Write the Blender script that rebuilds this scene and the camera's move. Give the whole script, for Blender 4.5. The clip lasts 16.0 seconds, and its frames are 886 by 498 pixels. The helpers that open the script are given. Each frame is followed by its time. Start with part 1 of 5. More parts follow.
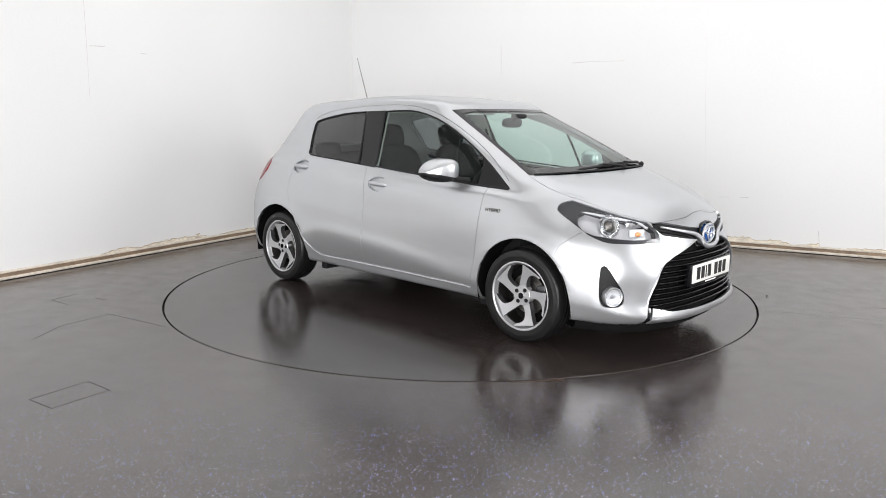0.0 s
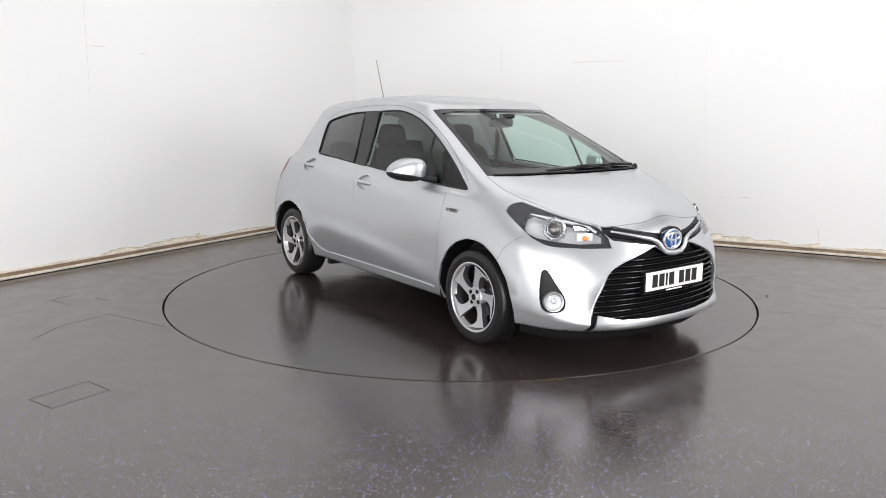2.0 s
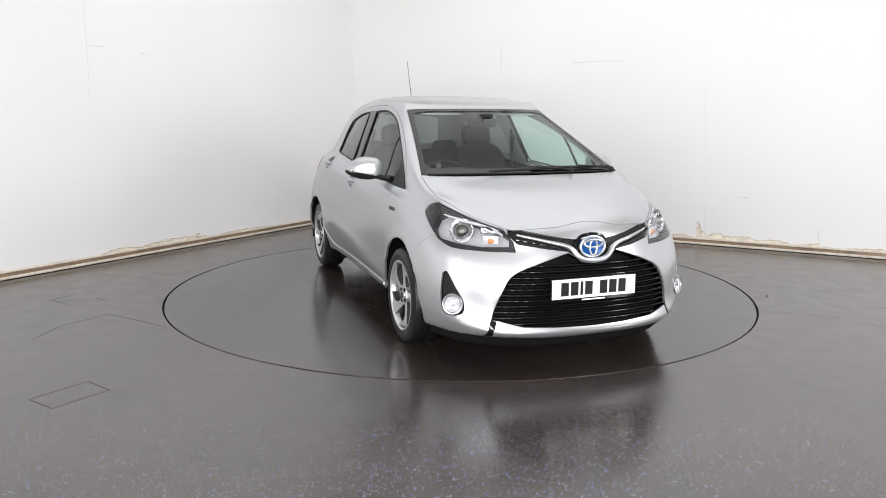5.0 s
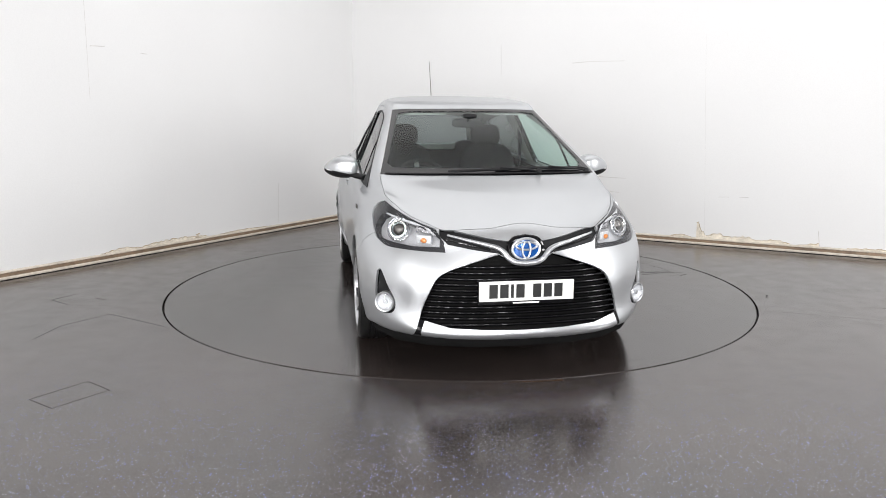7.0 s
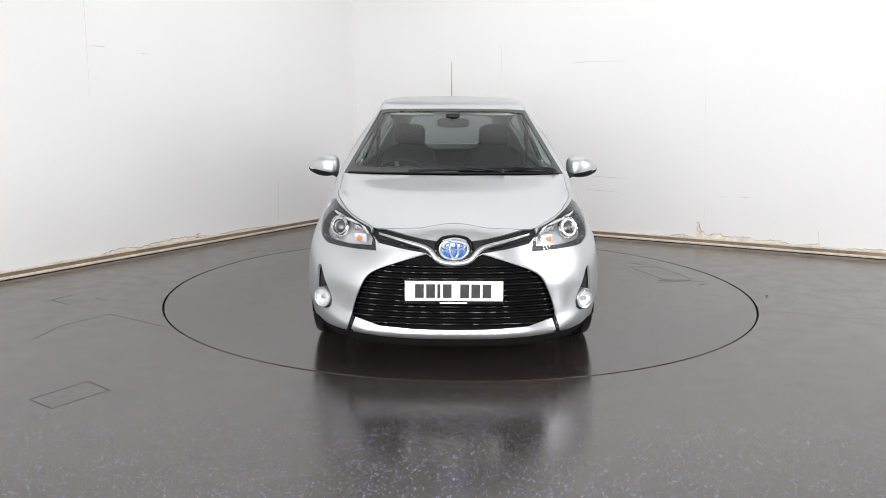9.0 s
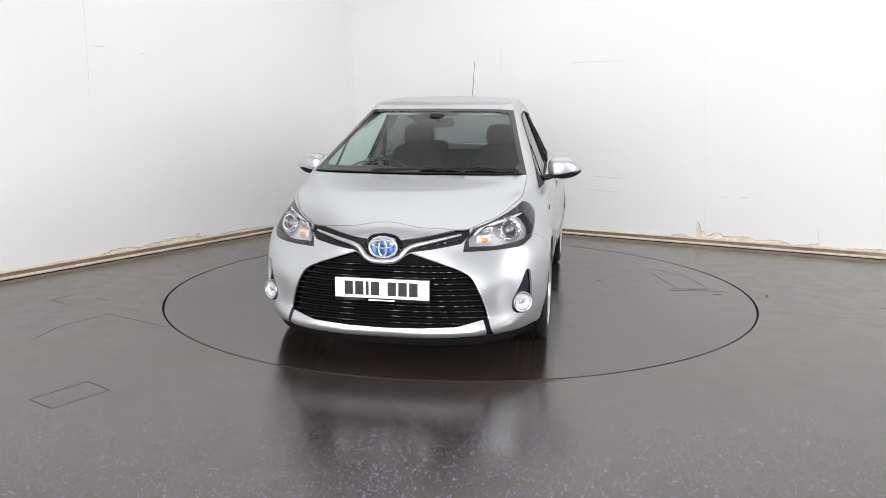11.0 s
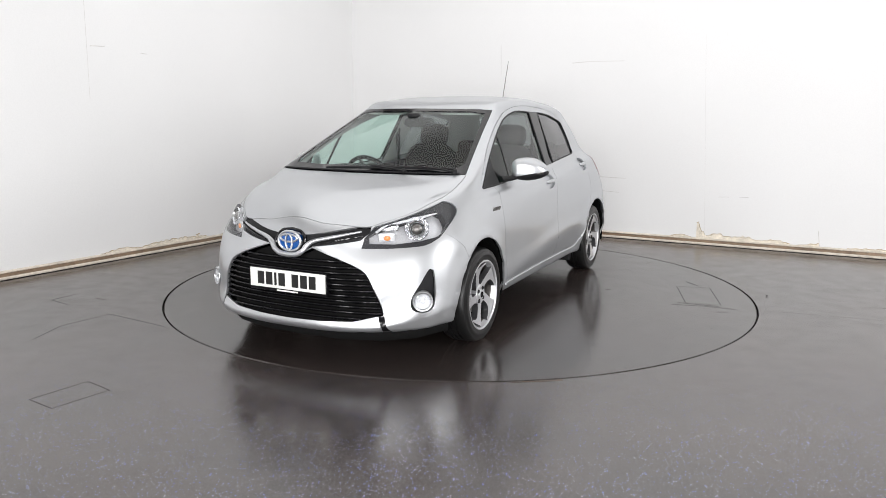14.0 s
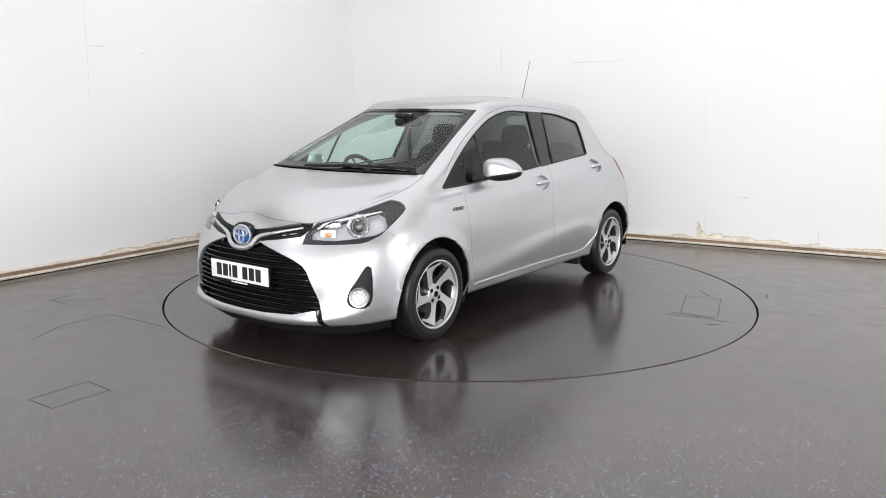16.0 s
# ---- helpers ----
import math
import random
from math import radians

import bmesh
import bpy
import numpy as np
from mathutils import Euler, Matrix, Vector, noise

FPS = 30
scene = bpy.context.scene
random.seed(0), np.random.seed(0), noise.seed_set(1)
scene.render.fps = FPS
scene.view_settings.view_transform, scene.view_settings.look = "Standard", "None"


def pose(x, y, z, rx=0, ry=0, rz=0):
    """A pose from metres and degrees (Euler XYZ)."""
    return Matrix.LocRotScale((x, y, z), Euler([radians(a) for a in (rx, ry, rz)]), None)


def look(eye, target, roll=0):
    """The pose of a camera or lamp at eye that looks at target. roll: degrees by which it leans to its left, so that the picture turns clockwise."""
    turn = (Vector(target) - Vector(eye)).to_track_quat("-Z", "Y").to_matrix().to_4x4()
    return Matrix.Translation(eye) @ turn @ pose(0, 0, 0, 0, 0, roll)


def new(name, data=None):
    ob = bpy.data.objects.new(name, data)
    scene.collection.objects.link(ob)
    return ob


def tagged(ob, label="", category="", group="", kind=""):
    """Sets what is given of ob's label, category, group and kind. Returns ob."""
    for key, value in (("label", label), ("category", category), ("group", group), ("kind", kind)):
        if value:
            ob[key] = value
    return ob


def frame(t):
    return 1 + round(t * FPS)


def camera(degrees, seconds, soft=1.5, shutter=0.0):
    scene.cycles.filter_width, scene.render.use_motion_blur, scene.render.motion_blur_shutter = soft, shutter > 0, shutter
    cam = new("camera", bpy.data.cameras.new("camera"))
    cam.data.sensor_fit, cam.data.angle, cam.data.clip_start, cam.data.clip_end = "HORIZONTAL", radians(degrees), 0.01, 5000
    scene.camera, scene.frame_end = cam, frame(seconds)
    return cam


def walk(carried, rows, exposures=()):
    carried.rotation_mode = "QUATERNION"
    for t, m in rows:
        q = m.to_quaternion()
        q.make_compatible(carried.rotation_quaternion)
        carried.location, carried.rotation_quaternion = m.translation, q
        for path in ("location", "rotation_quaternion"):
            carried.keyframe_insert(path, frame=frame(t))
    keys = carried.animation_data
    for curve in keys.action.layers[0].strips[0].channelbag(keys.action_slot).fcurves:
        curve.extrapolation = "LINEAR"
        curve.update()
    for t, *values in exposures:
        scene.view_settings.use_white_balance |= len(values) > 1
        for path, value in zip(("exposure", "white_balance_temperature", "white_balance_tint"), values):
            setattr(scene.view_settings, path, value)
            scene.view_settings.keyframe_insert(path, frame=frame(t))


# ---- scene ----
# camera: it stands still on a tripod
cam = camera(60.88, 16.0, soft=0.9)
EYE = (0.0, -6.025, 1.3686)
YAW, PITCH, ROLL = radians(-1.206), radians(-10.047), 0.289
AIM = (EYE[0] + math.sin(YAW) * math.cos(PITCH), EYE[1] + math.cos(YAW) * math.cos(PITCH), EYE[2] + math.sin(PITCH))
walk(cam, [(0, look(EYE, AIM, ROLL)), (16, look(EYE, AIM, ROLL))], exposures=[(0, 0.09), (16, 0.09)])

# light: a bank of upright studio lamps, with unseen side lamps and a soft panel added as fill under a grey ceiling, the
# only light in the closed room
world = bpy.data.worlds.new("world")
world.use_nodes = True
world.node_tree.nodes["Background"].inputs[0].default_value = (0.9, 0.95, 1, 1)
world.node_tree.nodes["Background"].inputs[1].default_value = 0.02
scene.world = world
LAMP_Z = 4.0


def unseen_lamp(eye, target, sx, sy, watts):
    lamp = bpy.data.lights.new("unseen_lamp", "AREA")
    lamp.shape, lamp.size, lamp.size_y, lamp.energy, lamp.color = "RECTANGLE", sx, sy, watts, LAMP_TINT
    new("unseen_lamp", lamp).matrix_world = look(eye, target)


LAMP_TINT = (1.0, 0.995, 1.0)
for lx in (-3.0, -2.0, -1.0, 0.0, 1.0, 2.0, 3.0):  # upright lamps along the wall behind the camera
    unseen_lamp((lx, -8.8, 1.6), (lx * 0.5, 0, 0.7), 0.34, 2.5, 70)
unseen_lamp((-4.3, -6.8, 1.7), (-0.8, 1.0, 0.4), 0.70, 2.6, 100)  # and unseen ones at the sides, added to fill the car's flank and the walls
unseen_lamp((5.9, -4.0, 2.5), (-2.8, 2.6, 0.0), 1.00, 2.4, 165)
unseen_lamp((0.4, -0.2, LAMP_Z), (0.4, -0.19, 0), 6.4, 5.8, 130)  # wide unseen ceiling panel over the turntable, added to brighten bonnet and floor


# ---------------------------------------------------------------- materials
def material(name):
    m = bpy.data.materials.new(name)
    m.use_nodes = True
    return m, m.node_tree, m.node_tree.nodes["Principled BSDF"]


def node(tree, kind, **values):
    n = tree.nodes.new(kind)
    for key, value in values.items():
        n.inputs[key].default_value = value
    return n


def setup(b, color, rough, metal=0.0, coat=0.0, coat_rough=0.03, spec=0.5, trans=0.0, ior=1.45):
    b.inputs["Base Color"].default_value = (*color, 1)
    b.inputs["Roughness"].default_value = rough
    b.inputs["Metallic"].default_value = metal
    b.inputs["Coat Weight"].default_value = coat
    b.inputs["Coat Roughness"].default_value = coat_rough
    b.inputs["Specular IOR Level"].default_value = spec
    b.inputs["Transmission Weight"].default_value = trans
    b.inputs["IOR"].default_value = ior


def grained(name, color, rough, metal=0.0, coat=0.0, scale=60.0, vary=0.12, bump=0.1, distance=0.001, spec=0.5, coarse=3.0, coat_rough=0.03):
    """A surface with two scales of uneven tone and a fine relief."""
    m, t, b = material(name)
    setup(b, color, rough, metal, coat, coat_rough, spec)
    co = node(t, "ShaderNodeTexCoord")
    big = node(t, "ShaderNodeTexNoise", Scale=coarse, Detail=4)
    fine = node(t, "ShaderNodeTexNoise", Scale=scale, Detail=3)
    for n in (big, fine):
        t.links.new(co.outputs["Object"], n.inputs["Vector"])
    add = t.nodes.new("ShaderNodeMath")
    add.operation = "ADD"
    t.links.new(big.outputs["Fac"], add.inputs[0])
    t.links.new(fine.outputs["Fac"], add.inputs[1])
    ramp = node(t, "ShaderNodeMapRange", **{"From Min": 0.6, "From Max": 1.4, "To Min": 1 - vary, "To Max": 1 + vary})
    t.links.new(add.outputs[0], ramp.inputs["Value"])
    mul = t.nodes.new("ShaderNodeVectorMath")
    mul.operation = "SCALE"
    mul.inputs[0].default_value = color
    t.links.new(ramp.outputs[0], mul.inputs["Scale"])
    t.links.new(mul.outputs[0], b.inputs["Base Color"])
    if bump:
        bp = node(t, "ShaderNodeBump", Strength=bump, Distance=distance)
        t.links.new(fine.outputs["Fac"], bp.inputs["Height"])
        t.links.new(bp.outputs[0], b.inputs["Normal"])
    return m


def glass(name, tint, rough=0.0, head_on=0.07, power=3.5):
    """Thin pane: tinted clear light with a mirror gloss on it."""
    m, t, b = material(name)
    t.nodes.remove(b)
    clear = node(t, "ShaderNodeBsdfTransparent", Color=(*tint, 1))
    gloss = node(t, "ShaderNodeBsdfGlossy", Roughness=rough)
    edge = node(t, "ShaderNodeLayerWeight", Blend=0.5)
    steep = t.nodes.new("ShaderNodeMath")
    steep.operation = "POWER"
    steep.inputs[1].default_value = power
    t.links.new(edge.outputs["Facing"], steep.inputs[0])
    fres = node(t, "ShaderNodeMapRange", **{"To Min": head_on, "To Max": 0.95})
    t.links.new(steep.outputs[0], fres.inputs["Value"])
    mix = t.nodes.new("ShaderNodeMixShader")
    t.links.new(fres.outputs[0], mix.inputs[0])
    t.links.new(clear.outputs[0], mix.inputs[1])
    t.links.new(gloss.outputs[0], mix.inputs[2])
    t.links.new(mix.outputs[0], t.nodes["Material Output"].inputs["Surface"])
    return m


PAINT = grained("silver_paint", (0.560, 0.573, 0.590), 0.36, metal=0.78, coat=0.60, coat_rough=0.085, scale=900, vary=0.03, bump=0.02, distance=0.0004)
PAINT.node_tree.nodes["Principled BSDF"].inputs["Specular Tint"].default_value = (0.70, 0.71, 0.73, 1)  # flakes dull at a glancing angle
BLACK_GLOSS = grained("gloss_black_plastic", (0.005, 0.005, 0.006), 0.06, scale=200, vary=0.1, bump=0.0)
BLACK_MATT = grained("black_plastic", (0.010, 0.010, 0.011), 0.48, scale=300, vary=0.15, bump=0.15, distance=0.0005, spec=0.3)
RUBBER = grained("tyre_rubber", (0.009, 0.009, 0.009), 0.36, scale=120, vary=0.35, bump=0.3, distance=0.0010, spec=0.42)
CHROME = grained("chrome", (0.82, 0.83, 0.84), 0.08, metal=1.0, scale=40, vary=0.03, bump=0.0)
SILVER_TRIM = grained("satin_silver_trim", (0.56, 0.57, 0.59), 0.34, metal=0.85, coat=0.3, scale=200, vary=0.03, bump=0.0)
ALLOY = grained("machined_alloy", (0.60, 0.605, 0.62), 0.34, metal=0.65, coat=0.4, scale=260, vary=0.05, bump=0.05, distance=0.0003)
ALLOY_DARK = grained("grey_alloy", (0.10, 0.10, 0.105), 0.35, metal=0.6, coat=0.3, scale=100, vary=0.1, bump=0.0)
STEEL = grained("brake_steel", (0.20, 0.19, 0.18), 0.4, metal=1.0, scale=80, vary=0.2, bump=0.1)
FABRIC = grained("seat_fabric", (0.014, 0.014, 0.015), 0.95, scale=12, vary=0.1, bump=0.0, spec=0.1)
LINER = grained("headliner_cloth", (0.36, 0.36, 0.35), 0.9, scale=100, vary=0.06, bump=0.0, spec=0.2)
DASH = grained("dashboard_plastic", (0.013, 0.013, 0.014), 0.6, scale=200, vary=0.15, bump=0.0, spec=0.3)
UNDER = grained("underbody", (0.006, 0.006, 0.006), 0.85, scale=30, vary=0.3, bump=0.2, spec=0.15)
LAMP_SILVER = grained("lamp_silver", (0.66, 0.66, 0.68), 0.28, metal=0.40, scale=80, vary=0.1, bump=0.0)
LAMP_BRIGHT = grained("bright_lamp_reflector", (0.72, 0.72, 0.74), 0.20, metal=0.88, scale=70, vary=0.25, bump=0.6, distance=0.004, coarse=40)
LAMP_FROST = grained("ribbed_lamp_reflector", (0.74, 0.75, 0.77), 0.25, metal=0.25, scale=110, vary=0.3, bump=0.9, distance=0.004, coarse=50)
LAMP_GREY = grained("lamp_bezel", (0.020, 0.020, 0.023), 0.40, scale=80, vary=0.05, bump=0.0)
WHITE_PLATE = grained("plate_white", (0.80, 0.80, 0.77), 0.35, scale=50, vary=0.02, bump=0.0)
PLATE_INK = grained("plate_black", (0.012, 0.012, 0.012), 0.4, scale=50, vary=0.05, bump=0.0)
BLUE = grained("badge_blue", (0.015, 0.11, 0.40), 0.14, metal=0.4, coat=1.0, scale=60, vary=0.05, bump=0.0)
RED_LENS = grained("tail_lens_red", (0.22, 0.003, 0.008), 0.2, coat=0.25, spec=0.3, scale=60, vary=0.15, bump=0.0)
AMBER = grained("indicator_amber", (0.80, 0.30, 0.09), 0.2, coat=1.0, scale=60, vary=0.1, bump=0.0)
CLEAR = glass("clear_glass", (0.80, 0.94, 0.89), head_on=0.035, power=4.6)
SCREEN_GLASS = glass("coated_windscreen_glass", (0.76, 0.91, 0.86), head_on=0.022, power=4.8)
TINTED = glass("privacy_glass", (0.27, 0.27, 0.28), head_on=0.06, power=4.0)
LENS = glass("lamp_lens", (0.95, 0.96, 0.97), head_on=0.03, power=4.6)


def floor_material(name, base, pale, blue, low, high, rust):
    m, t, b = material(name)
    setup(b, base, 0.2, spec=1.0, ior=1.56)
    co = node(t, "ShaderNodeTexCoord")
    big = node(t, "ShaderNodeTexNoise", Scale=0.9, Detail=5, Roughness=0.6)
    mid = node(t, "ShaderNodeTexNoise", Scale=7.0, Detail=6, Roughness=0.65)
    fine = node(t, "ShaderNodeTexNoise", Scale=260.0, Detail=2)
    grit = node(t, "ShaderNodeTexVoronoi", Scale=98.0, Randomness=1.0)
    for n in (big, mid, fine, grit):
        t.links.new(co.outputs["Object"], n.inputs["Vector"])
    sep = t.nodes.new("ShaderNodeSeparateColor")
    t.links.new(grit.outputs["Color"], sep.inputs[0])
    # small pale and blue flakes: some cells only, near the cell's heart
    size = node(t, "ShaderNodeMapRange", **{"From Min": 0.45, "From Max": 1.0, "To Min": 0.08, "To Max": 0.305})
    t.links.new(sep.outputs["Red"], size.inputs["Value"])
    # flakes shrink along y away from the camera, in an uneven band: their fading with view distance is put into their
    # size
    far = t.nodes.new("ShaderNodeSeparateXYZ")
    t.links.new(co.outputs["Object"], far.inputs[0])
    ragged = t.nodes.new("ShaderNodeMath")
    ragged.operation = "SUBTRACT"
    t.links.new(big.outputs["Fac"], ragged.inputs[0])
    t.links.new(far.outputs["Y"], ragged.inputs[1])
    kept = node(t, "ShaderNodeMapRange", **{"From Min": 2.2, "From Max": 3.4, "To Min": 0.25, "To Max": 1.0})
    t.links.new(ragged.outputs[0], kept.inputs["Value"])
    # flake size after that distance fade
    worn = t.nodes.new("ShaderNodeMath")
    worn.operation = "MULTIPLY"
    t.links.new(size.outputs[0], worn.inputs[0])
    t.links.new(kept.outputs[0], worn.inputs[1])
    less = t.nodes.new("ShaderNodeMath")
    less.operation = "LESS_THAN"
    t.links.new(grit.outputs["Distance"], less.inputs[0])
    t.links.new(worn.outputs[0], less.inputs[1])
    flake = node(t, "ShaderNodeMix")
    flake.data_type = "RGBA"
    flake.inputs["A"].default_value, flake.inputs["B"].default_value = (*pale, 1), (*blue, 1)
    t.links.new(sep.outputs["Green"], flake.inputs["Factor"])
    tone = node(t, "ShaderNodeMix")
    tone.data_type = "RGBA"
    tone.inputs["A"].default_value = (*[c * 0.78 for c in base], 1)
    tone.inputs["B"].default_value = (*[c * r for c, r in zip(base, rust)], 1)
    blotch = node(t, "ShaderNodeTexNoise", Scale=16.0, Detail=5, Roughness=0.7)
    t.links.new(co.outputs["Object"], blotch.inputs["Vector"])
    both = t.nodes.new("ShaderNodeMath")
    both.operation = "MULTIPLY"
    t.links.new(big.outputs["Fac"], both.inputs[0])
    t.links.new(blotch.outputs["Fac"], both.inputs[1])
    mottle = node(t, "ShaderNodeMapRange", **{"From Min": 0.15, "From Max": 0.36})
    t.links.new(both.outputs[0], mottle.inputs["Value"])
    t.links.new(mottle.outputs[0], tone.inputs["Factor"])
    out = node(t, "ShaderNodeMix")
    out.data_type = "RGBA"
    t.links.new(less.outputs[0], out.inputs["Factor"])
    t.links.new(tone.outputs["Result"], out.inputs["A"])
    t.links.new(flake.outputs["Result"], out.inputs["B"])
    t.links.new(out.outputs["Result"], b.inputs["Base Color"])
    rough = node(t, "ShaderNodeMapRange", **{"From Min": 0.3, "From Max": 0.75, "To Min": low, "To Max": high})
    t.links.new(mid.outputs["Fac"], rough.inputs["Value"])
    t.links.new(rough.outputs[0], b.inputs["Roughness"])
    bp = node(t, "ShaderNodeBump", Strength=0.12, Distance=0.0008)
    t.links.new(fine.outputs["Fac"], bp.inputs["Height"])
    t.links.new(bp.outputs[0], b.inputs["Normal"])
    return m


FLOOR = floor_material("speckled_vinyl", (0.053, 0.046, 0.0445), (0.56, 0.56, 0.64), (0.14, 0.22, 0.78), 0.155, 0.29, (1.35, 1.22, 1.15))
DISC = floor_material("worn_vinyl", (0.032, 0.027, 0.0255), (0.055, 0.05, 0.048), (0.03, 0.035, 0.055), 0.12, 0.24, (1.4, 1.25, 1.2))
RUST = grained("rust_stain", (0.085, 0.052, 0.032), 0.3, scale=60, vary=0.4, bump=0.0)
WALL = grained("white_wall_paint", (0.775, 0.775, 0.775), 0.75, scale=90, vary=0.03, bump=0.08, distance=0.001, coarse=0.7)
CEILING = grained("grey_ceiling", (0.20, 0.19, 0.18), 0.8, scale=60, vary=0.02, bump=0.05)
PLASTER = grained("bare_plaster", (0.76, 0.70, 0.60), 0.9, scale=70, vary=0.35, bump=1.0, distance=0.004, coarse=14)
WOOD = grained("scuffed_brown_wood", (0.20, 0.140, 0.092), 0.45, scale=45, vary=0.55, bump=0.3, distance=0.001, coarse=3.5)
CREAM = grained("worn_cream_paint", (0.62, 0.56, 0.48), 0.5, scale=35, vary=0.30, bump=0.2, coarse=4)
PEEL = grained("peeled_paint_edge", (0.47, 0.39, 0.28), 0.85, scale=50, vary=0.3, bump=0.3)
GROOVE = grained("dirty_groove", (0.006, 0.005, 0.005), 0.7, scale=60, vary=0.3, bump=0.0)
CRACK = grained("wall_crack", (0.60, 0.59, 0.57), 0.9, scale=60, vary=0.3, bump=0.0)
FAINT = grained("faint_floor_line", (0.016, 0.013, 0.012), 0.26, scale=40, vary=0.5, bump=0.0, coarse=6)
PUDDLE = grained("oily_stain", (0.008, 0.007, 0.007), 0.12, scale=60, vary=0.3, bump=0.0)
SCUFF = grained("floor_scuff", (0.078, 0.069, 0.066), 0.24, scale=60, vary=0.3, bump=0.0)


# ---------------------------------------------------------------- mesh helpers
def part(name, bm, mat, parent=None, label="", smooth=True, sharp=35):
    me = bpy.data.meshes.new(name)
    bmesh.ops.recalc_face_normals(bm, faces=bm.faces)
    for f in bm.faces:
        f.smooth = smooth
    if smooth and sharp:
        for e in bm.edges:
            if len(e.link_faces) == 2 and e.calc_face_angle(0) > radians(sharp):
                e.smooth = False
    bm.to_mesh(me)
    bm.free()
    me.materials.append(mat)
    ob = new(name, me)
    ob.parent = parent
    if label:
        ob["label"] = label
    return ob


def empty(name, parent=None, m=None):
    ob = new(name)
    ob.empty_display_size = 0.1
    ob.parent = parent
    if m is not None:
        ob.matrix_basis = m
    return ob


def box(bm, x0, x1, y0, y1, z0, z1, bevel=0.0, m=None):
    r = bmesh.ops.create_cube(bm, size=1)
    vs = r["verts"]
    for v in vs:
        v.co = Vector(((x0 + x1) / 2 + v.co.x * (x1 - x0), (y0 + y1) / 2 + v.co.y * (y1 - y0), (z0 + z1) / 2 + v.co.z * (z1 - z0)))
    es = list({e for v in vs for e in v.link_edges})
    out = vs
    if bevel:
        g = bmesh.ops.bevel(bm, geom=es, offset=bevel, segments=3, affect="EDGES", profile=0.5)
        out = list({v for f in g["faces"] for v in f.verts} | {v for v in vs if v.is_valid})
    if m is not None:
        bmesh.ops.transform(bm, matrix=m, verts=[v for v in out if v.is_valid])
    return out


def lathe(bm, profile, m, steps=48, closed=False):
    """Turn (radius, height) pairs round the local z axis, put at m."""
    rows = []
    for r, h in profile:
        if r < 1e-6:
            rows.append([bm.verts.new(m @ Vector((0, 0, h)))])
        else:
            rows.append([bm.verts.new(m @ Vector((r * math.cos(a), r * math.sin(a), h))) for a in [2 * math.pi * i / steps for i in range(steps)]])
    pairs = list(zip(rows, rows[1:])) + ([(rows[-1], rows[0])] if closed else [])
    for a, b in pairs:
        for i in range(steps):
            j = (i + 1) % steps
            q = [a[i % len(a)], a[j % len(a)], b[j % len(b)], b[i % len(b)]]
            q = list(dict.fromkeys(q))
            if len(q) > 2:
                bm.faces.new(q)


def sweep(bm, path, radius, flat=1.0, steps=8, up=Vector((0, 0, 1)), ends=True, taper=None):
    """A rounded bar along a path; flat squeezes it along up."""
    path = [Vector(p) for p in path]
    rows = []
    for i, p in enumerate(path):
        d = (path[min(i + 1, len(path) - 1)] - path[max(i - 1, 0)]).normalized()
        side = d.cross(up)
        side = side.normalized() if side.length > 1e-5 else Vector((1, 0, 0))
        nrm = side.cross(d).normalized()
        r = radius * (taper[i] if taper else 1)
        rows.append([bm.verts.new(p + side * (r * math.cos(a)) + nrm * (r * flat * math.sin(a))) for a in [2 * math.pi * k / steps for k in range(steps)]])
    for a, b in zip(rows, rows[1:]):
        for k in range(steps):
            bm.faces.new((a[k], a[(k + 1) % steps], b[(k + 1) % steps], b[k]))
    if ends:
        bm.faces.new(rows[0][::-1])
        bm.faces.new(rows[-1])


def curve(points, n):
    """n + 1 points on a smooth line through the points (Catmull-Rom)."""
    p = np.array(points, float)
    p = np.vstack([2 * p[0] - p[1], p, 2 * p[-1] - p[-2]])
    out = []
    k = len(p) - 3
    for i in range(n + 1):
        s = min(i * k / n, k - 1e-9)
        j, f = int(s), s - int(s)
        a, b, c, d = p[j:j + 4]
        out.append(0.5 * (2 * b + (c - a) * f + (2 * a - 5 * b + 4 * c - d) * f * f + (3 * b - a - 3 * c + d) * f ** 3))
    return [tuple(q) for q in out]


# ---------------------------------------------------------------- the room
LEFT_A, CORNER, RIGHT_B = Vector((-6.405, -4.49, 0)), Vector((-1.42, 4.18, 0)), Vector((6.40, 0.23, 0))
BACK_A, BACK_B = Vector((-4.2, -9.0, 0)), Vector((6.4, -9.0, 0))
ROOM_H = 4.1
TABLE_R = 2.271


